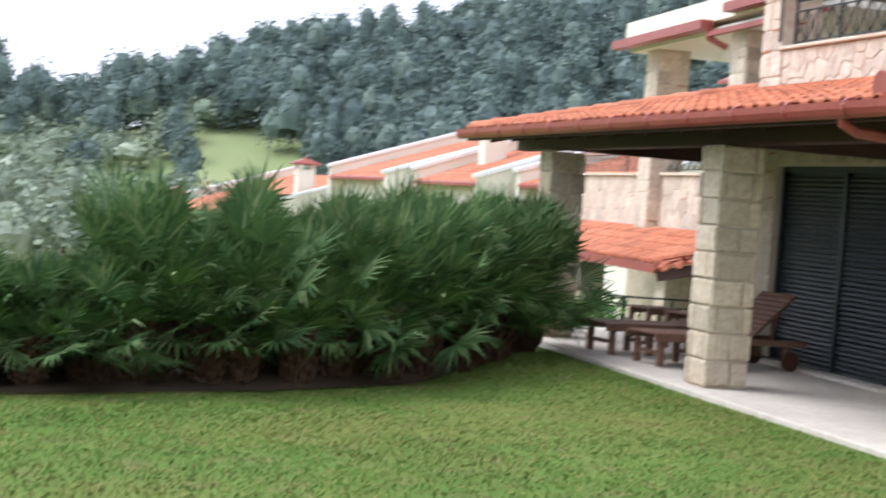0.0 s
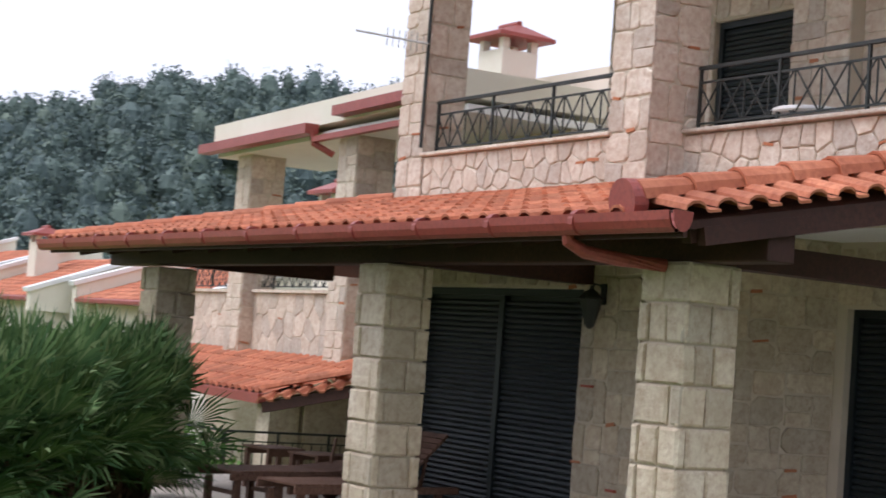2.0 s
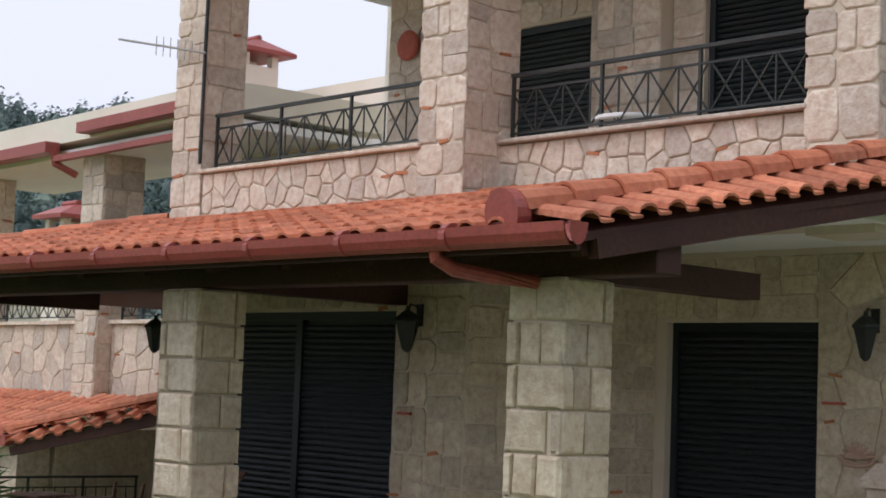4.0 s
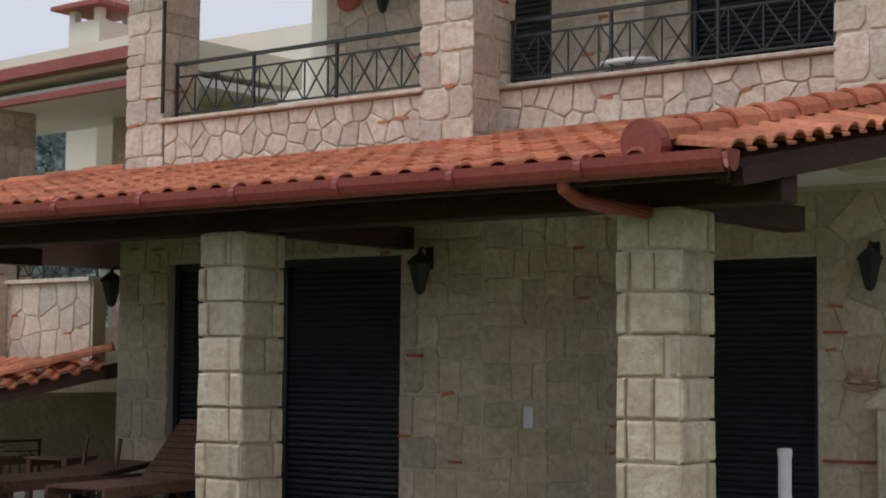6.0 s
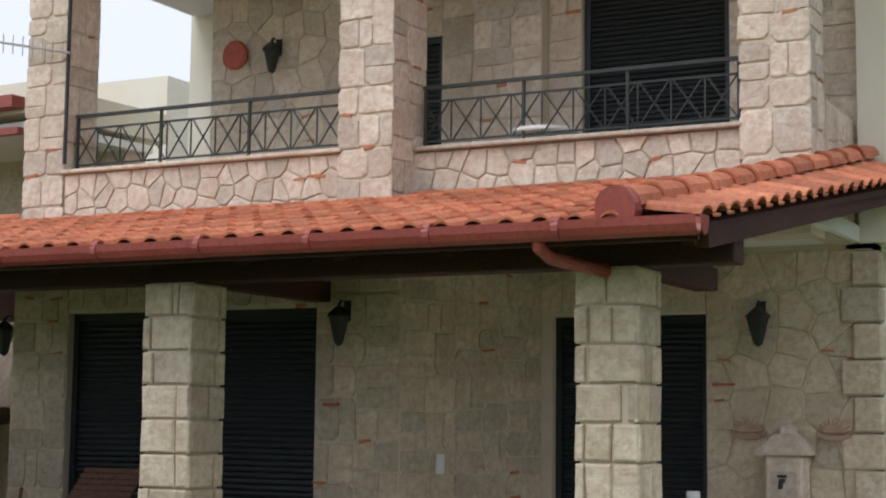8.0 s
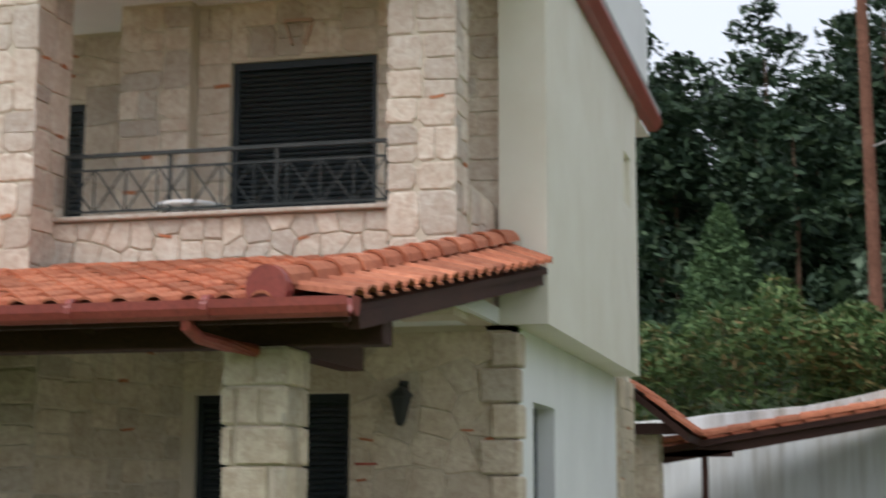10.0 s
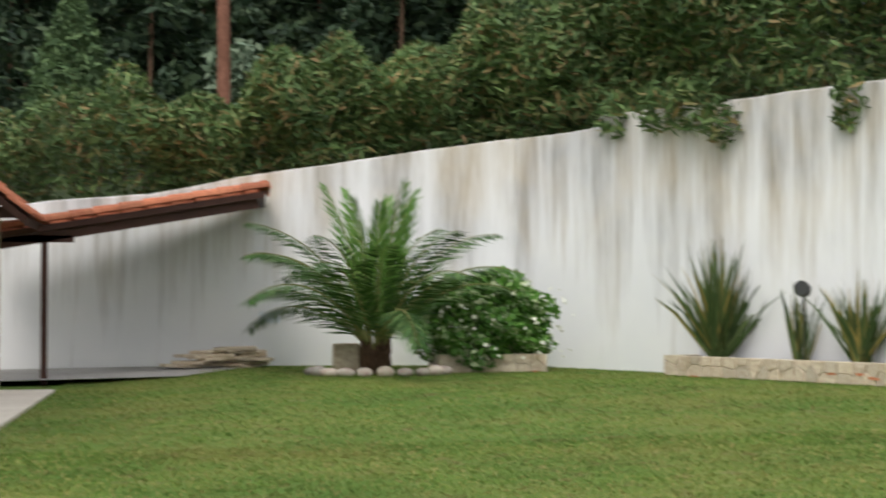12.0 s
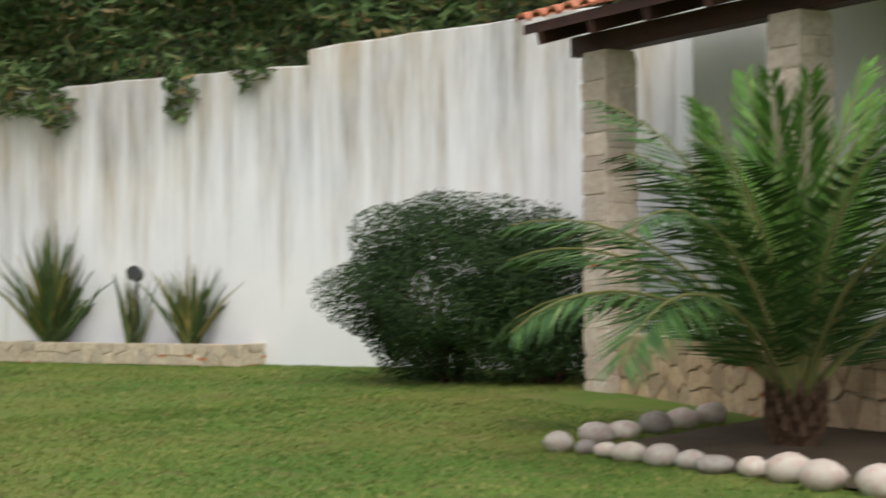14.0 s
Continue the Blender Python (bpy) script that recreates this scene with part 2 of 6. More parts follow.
def bevelled(me, width, segments=1):
    bm = bmesh.new()
    bm.from_mesh(me)
    bmesh.ops.bevel(bm, geom=[e for e in bm.edges if len(e.link_faces) == 2 and e.calc_face_angle(0) > 0.6], offset=width, segments=segments, affect="EDGES", clamp_overlap=True)
    bm.to_mesh(me)
    bm.free()
    return me


def part(name, geo, mat, parent, label="", smooth=False, bev=0.0, at=None):
    """One mesh object under a thing or a part; geo may be mesh data that several pieces share."""
    me = geo.data(name, mat, smooth) if isinstance(geo, Geo) else geo
    if bev:
        bevelled(me, bev)
    ob = new(name, me)
    ob.parent = parent
    if at is not None:
        ob.matrix_basis = at
    if label:
        tagged(ob, label)
    return ob


def thing(name, label, category, group="", kind="", at=None):
    ob = new(name)
    ob.empty_display_size = 0.1
    if at is not None:
        ob.matrix_basis = at
    return tagged(ob, label, category, group, kind)


def solid(name, geo, mat, label, category, group="", kind="", smooth=False, bev=0.0, at=None):
    me = geo.data(name, mat, smooth)
    if bev:
        bevelled(me, bev)
    ob = new(name, me)
    if at is not None:
        ob.matrix_basis = at
    return tagged(ob, label, category, group, kind)


def leaf_cloud(centres, sizes, seed, aspect=0.5, droop=0.0, tri=False):
    """Verts and faces of many small leaf quads of random turn at the given centres (numpy arrays)."""
    r = np.random.RandomState(seed)
    n = len(centres)
    d = r.normal(size=(n, 3))
    d[:, 2] = d[:, 2] * 0.7 - droop
    d /= np.linalg.norm(d, axis=1)[:, None]
    o = r.normal(size=(n, 3))
    s = np.cross(d, o)
    s /= np.linalg.norm(s, axis=1)[:, None] + 1e-9
    L = np.asarray(sizes)[:, None]
    W = L * aspect * 0.5
    c = np.asarray(centres)
    v = np.stack([c - d * L * 0.5, c + s * W, c + d * L * 0.5, c - s * W], 1).reshape(-1, 3)
    f = np.arange(n * 4).reshape(n, 4)
    return v, f


def cloud_mesh(name, v, f, mat):
    me = bpy.data.meshes.new(name)
    me.from_pydata(v.tolist(), [], f.tolist())
    me.materials.append(mat)
    me.update()
    return me


# ---- the ground: one sheet from the lawn to the far hills ----
WALL_PTS = [(-9.0, 28.75), (6.5, 25.9), (11.05, 18.0), (13.3, 14.1)]
CENTRE = Vector((1.5, 4.0))


def skyline(yaw):
    """Height angle of the land against the sky, by degrees to the left of north."""
    pts = [(-180, 4), (-120, 6), (-60, 11), (-24, 11.5), (-10, 9.0), (6, 7.4), (30, 7), (58, 7.4), (66, 7.5), (72, 5.6), (76, 4.3), (82, 2.9), (87, 1.5), (92, 3.2), (110, 4), (180, 4)]
    for (a, u), (b, v) in zip(pts, pts[1:]):
        if a <= yaw <= b:
            return u + (v - u) * (yaw - a) / (b - a)
    return 4


def wall_range(direction):
    best = None
    for (ax, ay), (bx, by) in zip(WALL_PTS, WALL_PTS[1:]):
        dx, dy, ex, ey = direction.x, direction.y, bx - ax, by - ay
        det = dx * -ey + dy * ex
        if abs(det) < 1e-6:
            continue
        px, py = ax - CENTRE.x, ay - CENTRE.y
        r = (px * -ey + py * ex) / det
        s = (dx * py - dy * px) / det
        if r > 0 and -0.001 <= s <= 1.001:
            best = r if best is None else min(best, r)
    return best


def smooth(a, b, x):
    k = min(1, max(0, (x - a) / (b - a)))
    return k * k * (3 - 2 * k)


def lawn_level(x, y):
    """The lawn falls a little towards the palm hedge and rises towards the retaining wall."""
    return 0.15 * smooth(9, 18.5, x * 0.6 + y * 0.7) * smooth(-1.0, 2.5, x) - 0.2 * smooth(0, -9, x) * smooth(10, 7, y)


def land(x, y):
    """Height of the land at a place."""
    d = Vector((x - CENTRE.x, y - CENTRE.y))
    r = d.length
    if r < 1e-3:
        return 0.0
    level = lawn_level(x, y)
    yaw = math.degrees(math.atan2(-d.x, d.y))
    far = skyline(yaw)
    rw = wall_range(d / r)
    bumps = noise.noise(Vector((x * 0.02, y * 0.02, 3))) * 4 + noise.noise(Vector((x * 0.06, y * 0.06, 9))) * 1.3
    left = smooth(35, 52, yaw) * (1 - smooth(130, 160, yaw))
    r1 = 66 + 104 * left
    r0 = 30 + 60 * left
    top = r1 * math.tan(radians(far))
    if rw is not None:
        base = level + (3.0 - level) * smooth(rw + 1.3, rw + 3.0, r)
        return base + (top - 3.0) * smooth(rw + 5, r1, r) + bumps * smooth(rw + 6, r1, r) * 0.5
    if yaw < -60 and yaw > -170:
        base = level + 3.0 * smooth(18, 24, r)
        return base + top * smooth(24, 80, r)
    dip = -4.5 * smooth(14, 42, r) * left
    dip += 2.6 * smooth(-42, -90, x) * left
    dip += level * (1 - smooth(20, 40, r))
    return dip + (top - dip) * smooth(r0, r1, r) ** 1.2 + bumps * smooth(r0, r1, r)


g = Geo()
angles = [math.tau * k / 240 for k in range(240)]
rings = [0.5, 2, 4, 6, 8, 10, 11, 12, 13, 14, 15, 16, 17, 18, 19, 20, 21, 22, 23, 24, 25, 26, 27, 28, 30, 33, 37, 42, 48, 55, 62, 70, 80, 92, 105, 120, 135, 150, 162, 172, 185, 220, 300, 500, 900, 1600]
vs = []
for r in rings:
    for a in angles:
        x, y = CENTRE.x - r * math.sin(a), CENTRE.y + r * math.cos(a)
        vs.append((x, y, land(x, y) if r < 200 else land(CENTRE.x - 185 * math.sin(a), CENTRE.y + 185 * math.cos(a)) * (1 - 0.0001 * r)))
fs = [(i * 240 + k, i * 240 + (k + 1) % 240, (i + 1) * 240 + (k + 1) % 240, (i + 1) * 240 + k) for i in range(len(rings) - 1) for k in range(240)]
fs.append(tuple(range(240)))
g.add(vs, fs)
ground = solid("ground", g, M_LAWN, "mown green lawn with yellowish patches rising into hills", "lawn", kind="structure", smooth=True)


def land_material():
    """Lawn near the house, dry meadow on the hills."""
    nt = M_LAWN.node_tree
    b = nt.nodes["Principled BSDF"]
    old = b.inputs["Base Color"].links[0].from_socket
    geo = nt.nodes.new("ShaderNodeNewGeometry")
    ln = nt.nodes.new("ShaderNodeVectorMath")
    ln.operation = "LENGTH"
    nt.links.new(geo.outputs["Position"], ln.inputs[0])
    mr = nt.nodes.new("ShaderNodeMapRange")
    mr.inputs["From Min"].default_value, mr.inputs["From Max"].default_value = 36, 70
    nt.links.new(ln.outputs["Value"], mr.inputs["Value"])
    n = noise_tex(nt, 0.03, 5, 0.6, "World")
    hill = ramp(nt, n.outputs["Fac"], [(0.35, (0.19, 0.27, 0.10)), (0.55, (0.27, 0.30, 0.15)), (0.7, (0.32, 0.28, 0.17))])
    sz = nt.nodes.new("ShaderNodeSeparateXYZ")
    nt.links.new(geo.outputs["Position"], sz.inputs["Vector"])
    mz = nt.nodes.new("ShaderNodeMapRange")
    mz.inputs["From Min"].default_value, mz.inputs["From Max"].default_value = 7, 14
    nt.links.new(sz.outputs["Z"], mz.inputs["Value"])
    hill = mix(nt, mz.outputs["Result"], hill, (0.085, 0.125, 0.085))
    # undergrowth on the wooded slope behind the wall
    sep = nt.nodes.new("ShaderNodeSeparateXYZ")
    nt.links.new(geo.outputs["Position"], sep.inputs["Vector"])
    my = nt.nodes.new("ShaderNodeMapRange")
    my.inputs["From Min"].default_value, my.inputs["From Max"].default_value = 1.2, 2.6
    nt.links.new(sep.outputs["Z"], my.inputs["Value"])
    mx = nt.nodes.new("ShaderNodeMapRange")
    mx.inputs["From Min"].default_value, mx.inputs["From Max"].default_value = -40, -30
    nt.links.new(sep.outputs["X"], mx.inputs["Value"])
    mm = nt.nodes.new("ShaderNodeMath")
    mm.operation = "MULTIPLY"
    nt.links.new(my.outputs["Result"], mm.inputs[0])
    nt.links.new(mx.outputs["Result"], mm.inputs[1])
    under = ramp(nt, noise_tex(nt, 0.8, 5, 0.7, "World").outputs["Fac"], [(0.35, (0.022, 0.035, 0.016)), (0.7, (0.06, 0.075, 0.03))])
    open_land = mix(nt, mr.outputs["Result"], old, hill)
    nt.links.new(mix(nt, mm.outputs[0], open_land, under), b.inputs["Base Color"])


land_material()

# ---- the retaining wall ----
WALL_TOPS = [  # stretches of the coping: along the wall by the corner points, heights at both ends
    ((-9.0, 28.75), (0.6, 26.98), 2.2, 2.92), ((0.6, 26.98), (2.05, 26.72), 2.92, 3.18), ((2.05, 26.72), (6.5, 25.9), 3.2, 3.8),
    ((6.5, 25.9), (7.47, 24.22), 3.78, 3.81), ((7.47, 24.22), (10.77, 18.49), 3.98, 4.0), ((10.77, 18.49), (13.3, 14.1), 4.2, 4.45)]
g = Geo()
for (ax, ay), (bx, by), z0, z1 in WALL_TOPS:
    d = Vector((bx - ax, by - ay, 0)).normalized()
    nrm = Vector((-d.y, d.x, 0)) * 0.3
    n = max(2, int(math.hypot(bx - ax, by - ay) / 0.5))
    rows = []
    for k in range(n + 1):
        s = k / n
        p = Vector((ax + (bx - ax) * s, ay + (by - ay) * s, 0))
        top = z0 + (z1 - z0) * s + rng.uniform(-0.015, 0.015)
        rows.append([p + Vector((0, 0, -0.3)), p + Vector((0, 0, top - 0.02)), p + nrm * 0.1 + Vector((0, 0, top)), p + nrm + Vector((0, 0, top)), p + nrm + Vector((0, 0, -0.3))])
    v = [q for r in rows for q in r]
    f = [(i * 5 + k, (i + 1) * 5 + k, (i + 1) * 5 + k + 1, i * 5 + k + 1) for i in range(n) for k in range(4)]
    f += [(0, 1, 2, 3, 4), tuple(n * 5 + k for k in (4, 3, 2, 1, 0))]
    g.add(v, f)
solid("wall_retaining", g, M_WALL, "tall white concrete retaining wall with grey rain streaks", "wall", kind="structure")

# ---- stone pieces ----


def stone_data(name, poly, depth, mat, r, edge=0.014):
    """A worn stone of polygon outline (x, z about its middle), its back on y = 0 and its face on y = -depth."""
    n = len(poly)
    cx, cz = sum(p[0] for p in poly) / n, sum(p[1] for p in poly) / n
    size = max(max(abs(p[0] - cx), abs(p[1] - cz)) for p in poly)
    k = max(0.5, 1 - edge / max(size, 0.02))
    v = [(x, 0, z) for x, z in poly] + [(x, -depth * 0.62, z) for x, z in poly]
    v += [(cx + (x - cx) * k, -depth * r.uniform(0.9, 1.1), cz + (z - cz) * k) for x, z in poly]
    f = [(i, (i + 1) % n, n + (i + 1) % n, n + i) for i in range(n)] + [(n + i, n + (i + 1) % n, 2 * n + (i + 1) % n, 2 * n + i) for i in range(n)]
    f.append(tuple(2 * n + i for i in range(n)))
    return Geo().add(v, f).data(name, mat)


def shrink(poly, gap):
    n = len(poly)
    cx, cz = sum(p[0] for p in poly) / n, sum(p[1] for p in poly) / n
    out = []
    for x, z in poly:
        d = math.hypot(x - cx, z - cz)
        k = max(0.3, 1 - gap / max(d, 0.02))
        out.append((cx + (x - cx) * k, cz + (z - cz) * k))
    return out


def ashlar(w, h, r, small=0.06, large=0.16):
    """Rectangles of random size that fill w by h."""
    todo, done = [(0, 0, w, h)], []
    while todo:
        x0, z0, x1, z1 = todo.pop()
        a, b = x1 - x0, z1 - z0
        if a * b < r.uniform(small, large) and max(a, b) < 0.62 or min(a, b) < 0.16:
            done.append((x0, z0, x1, z1))
            continue
        s = r.uniform(0.36, 0.64)
        if a * r.uniform(0.75, 1.25) > b * 1.1:
            todo += [(x0, z0, x0 + a * s, z1), (x0 + a * s, z0, x1, z1)]
        else:
            todo += [(x0, z0, x1, z0 + b * s), (x0, z0 + b * s, x1, z1)]
    polys = []
    for x0, z0, x1, z1 in done:
        j = lambda: r.uniform(-0.016, 0.016)
        p = []
        c = min(x1 - x0, z1 - z0)
        for x, z, sx, sz in ((x0, z0, 1, 1), (x1, z0, -1, 1), (x1, z1, -1, -1), (x0, z1, 1, -1)):
            if r.random() < 0.7:
                k, q = c * r.uniform(0.08, 0.28), c * r.uniform(0.08, 0.28)
                a, b = (x + sx * k + j(), z), (x, z + sz * q + j())
                p += [b, a] if sx * sz > 0 else [a, b]
            else:
                p.append((x + j(), z + j()))
        polys.append(p)
    return polys


def crazy(w, h, r, cell=0.3):
    """Irregular many-sided stones that fill w by h."""
    nx, nz = max(2, round(w / cell)), max(2, round(h / cell))
    seeds = [((i + r.uniform(0.12, 0.88)) * w / nx, (k + r.uniform(0.12, 0.88)) * h / nz) for i in range(nx) for k in range(nz)]
    polys = []
    for sx, sz in seeds:
        poly = [(0, 0), (w, 0), (w, h), (0, h)]
        for tx, tz in seeds:
            if (tx, tz) == (sx, sz) or math.hypot(tx - sx, tz - sz) > cell * 3.5:
                continue
            mx, mz, nxv, nzv = (sx + tx) / 2, (sz + tz) / 2, tx - sx, tz - sz
            out = []
            for i, p in enumerate(poly):
                q = poly[(i + 1) % len(poly)]
                dp, dq = (p[0] - mx) * nxv + (p[1] - mz) * nzv, (q[0] - mx) * nxv + (q[1] - mz) * nzv
                if dp <= 0:
                    out.append(p)
                if (dp < 0) != (dq < 0) and abs(dp - dq) > 1e-9:
                    s = dp / (dp - dq)
                    out.append((p[0] + (q[0] - p[0]) * s, p[1] + (q[1] - p[1]) * s))
            poly = out
            if len(poly) < 3:
                break
        if len(poly) >= 3:
            polys.append(poly)
    return polys


STONES = []  # (owner, polygons, origin, turn) to be laid once all else stands


def clad(owner, w, h, origin, turn, mat, style="ashlar", seed=1, depth=0.026, cell=0.3, gap=0.009):
    """Notes a stone facing of w by h on an owner's face: origin is its lower left corner, turn its degrees about z (0 faces -y)."""
    STONES.append((owner, w, h, origin, turn, mat, style, seed, depth, cell, gap))


CHIP = Geo().box(-0.06, 0.06, -0.75, 0.1, -0.014, 0.014).data("tile_chip", two_scale("broken_tile", (0.42, 0.15, 0.07), (0.52, 0.22, 0.11), small=30, bmp=0.4))


def lay_stones():
    for owner, w, h, origin, turn, mat, style, seed, depth, cell, gap in STONES:
        r = random.Random(seed)
        polys = crazy(w, h, r, cell) if style == "crazy" else ashlar(w, h, r)
        m0 = pose(*origin, 0, 0, turn)
        for p in polys:
            p = shrink(p, gap)
            n = len(p)
            cx, cz = sum(q[0] for q in p) / n, sum(q[1] for q in p) / n
            me = stone_data("stone", [(x - cx, z - cz) for x, z in p], depth * 0.6, mat, r)
            ob = new("stone", me)
            ob.parent = owner
            ob.matrix_basis = m0 @ Matrix.Translation((cx, 0, cz))
            if r.random() < 0.07:
                low = min(q[1] for q in p)
                chip = new("tile_chip", CHIP)
                chip.parent = owner
                chip.matrix_basis = m0 @ pose(cx, 0, low, 0, r.uniform(-12, 12), 0) @ Matrix.Diagonal((r.uniform(0.6, 1.4), depth, r.uniform(0.7, 1.3), 1))


# ---- the house: ground floor ----
FLOOR = 0.06
g = Geo()
g.box(-12.7, -0.4, 10.02, 22.3, -0.4, FLOOR - 0.012)
terrace = solid("terrace_floor", g, M_SLAB, "pale stone paved terrace round the house", "terrace", kind="structure", bev=0.01)

WALLS = {}


def wall(name, boxes, mat, label, kind="structure"):
    g = Geo()
    for b in boxes:
        g.box(*b)
    WALLS[name] = solid(name, g, mat, label, "wall", kind=kind)
    return WALLS[name]


wa = wall("wall_terrace", [(-9.6, -8.9, 12.5, 12.8, 0, 3.1), (-8.9, -6.06, 12.5, 12.8, 2.38, 3.1), (-6.06, -5.2, 12.5, 12.8, 0, 3.1)], M_MORTAR, "stone faced front wall of the villa under the terrace roof")
clad(wa, 0.70, 2.9, (-9.6, 12.5, FLOOR), 0, M_STONE, seed=3)
clad(wa, 0.86, 2.9, (-6.06, 12.5, FLOOR), 0, M_STONE, seed=4)
clad(wa, 2.84, 0.55, (-8.9, 12.5, 2.40), 0, M_STONE, seed=5)
ang = math.degrees(math.atan2(14.26 - 12.5, -4.65 + 5.2))
ret_len = math.hypot(14.26 - 12.5, 0.55)
g = Geo().box(0, ret_len, 0, 0.25, 0, 3.1)
wr = solid("wall_return", g, M_MORTAR, "stone faced return wall beside the side door", "wall", kind="structure", at=pose(-5.2, 12.5, 0, 0, 0, ang))
clad(wr, ret_len, 2.9, (0, 0, FLOOR), 0, M_STONE, seed=6)
wb = wall("wall_side_door", [(-4.65, -4.53, 14.26, 14.5, 0, 3.1), (-4.53, -3.02, 14.26, 14.5, 2.37, 3.1), (-3.02, -1.5, 14.26, 14.5, 0, 3.1)], M_MORTAR, "stone faced wall with the side door and a fountain")
clad(wb, 1.50, 2.85, (-3.02, 14.26, FLOOR), 0, M_STONE, "crazy", 7, 0.026, 0.33, 0.008)
clad(wb, 1.63, 0.52, (-4.65, 14.26, 2.39), 0, M_STONE, seed=8)
ws = wall("wall_east", [(-1.75, -1.5, 14.26, 15.14, 0, 2.95), (-1.75, -1.5, 16.25, 20.6, 0, 2.95), (-1.75, -1.5, 15.14, 16.25, 0, 1.28), (-1.75, -1.5, 15.14, 16.25, 2.32, 2.95)], M_WHITE, "white plastered side wall of the villa")
wall("wall_west", [(-9.6, -9.35, 12.8, 15.55, 0, 3.0), (-9.8, -9.35, 15.55, 22, 0, 6.3)], M_PLASTER, "plain plastered far side wall of the villa")
wall("wall_back", [(-9.35, -1.5, 21.75, 22, 0, 6.3)], M_PLASTER, "plain plastered back wall of the villa")

# quoins of the ground floor corner
qn = thing("corner_quoins", "projecting cream stone quoins on the house corner", "quoin", kind="structure")
for k in range(9):
    z = FLOOR + k * 0.315
    w, d = (0.30, 0.16) if k % 2 else (0.20, 0.30)
    g = Geo().box(-1.5 - w, -1.44, 14.20, 14.20 + d, z, z + 0.30)
    part("quoin", g, M_STONE, qn, bev=0.02)

rear = thing("rear_pier", "square pier of cream stone blocks at the rear house corner", "pier", kind="structure")
part("core", Geo().box(-1.72, -1.46, 20.62, 22.0, 0, 2.95), M_MORTAR, rear)
clad(rear, 0.26, 2.9, (-1.72, 20.62, FLOOR), 0, M_STONE, seed=9)
clad(rear, 1.38, 2.9, (-1.46, 20.62, FLOOR), 90, M_STONE, seed=10)


def shutter(name, w, h, at, label, halves=1, slat=0.055):
    """A closed roller shutter in its frame, standing on z = 0 of its pose, its face towards -y."""
    t = thing(name, label, "door", at=at, kind="structure")
    fr = Geo().box(0, 0.06, -0.04, 0.05, 0, h).box(w - 0.06, w, -0.04, 0.05, 0, h).box(0.06, w - 0.06, -0.04, 0.05, h - 0.07, h)
    if halves == 2:
        fr.box(w / 2 - 0.04, w / 2 + 0.04, -0.03, 0.05, 0, h - 0.07)
    part("frame", fr, M_SHUT, t)
    for k in range(halves):
        x0 = 0.06 if k == 0 else w / 2 + 0.04
        x1 = w - 0.06 if k == halves - 1 else w / 2 - 0.04
        n = int((h - 0.07) / slat)
        gs = Geo()
        pf = [(0.02, 0), (-0.004, 0.006), (-0.012, slat * 0.45), (-0.004, slat * 0.86), (0.02, slat * 0.92)]
        gs.add([(x, y, z) for x in (x0, x1) for y, z in pf], [(i, i + 1, 6 + i, 5 + i) for i in range(4)] + [(0, 1, 2, 3, 4), (9, 8, 7, 6, 5)])
        me = gs.data("slat", M_SHUT)
        for i in range(n):
            part("slat", me, M_SHUT, t, at=pose(0, 0, 0.01 + i * slat))
        part("backing", Geo().box(x0, x1, 0.022, 0.045, 0, h - 0.07), M_SHUT, t)
    return t


shutter("door_1", 2.84, 2.32, pose(-8.9, 12.62, FLOOR), "closed dark green louvred double terrace door", 2)
shutter("door_2", 1.51, 2.31, pose(-4.53, 14.38, FLOOR), "closed dark green side door shutter", 1)
for x0, x1, y in ((-8.9, -6.06, 12.47), (-4.53, -3.02, 14.23)):
    solid("door_step", Geo().box(x0, x1, y - 0.12, y + 0.3, FLOOR - 0.02, FLOOR + 0.025), M_SLAB, "pale stone threshold under the door", "doorstep", kind="structure", bev=0.008)

win = thing("window_1", "small deep-set side window with dark frame", "window", kind="structure")
part("window_frame", Geo().box(-1.74, -1.68, 15.14, 15.22, 1.28, 2.32).box(-1.74, -1.68, 16.17, 16.25, 1.28, 2.32).box(-1.74, -1.68, 15.22, 16.17, 2.24, 2.32).box(-1.74, -1.68, 15.22, 16.17, 1.28, 1.36), M_SHUT, win)
m_glass, nt_g, b_g = material("dark_window_glass", 0.05)
b_g.inputs["Base Color"].default_value = (0.03, 0.035, 0.04, 1)
part("pane", Geo().box(-1.73, -1.71, 15.2, 16.2, 1.3, 2.3), m_glass, win)
part("window_sill", Geo().box(-1.72, -1.45, 15.08, 16.31, 1.23, 1.28), M_PLASTER, win, bev=0.008)


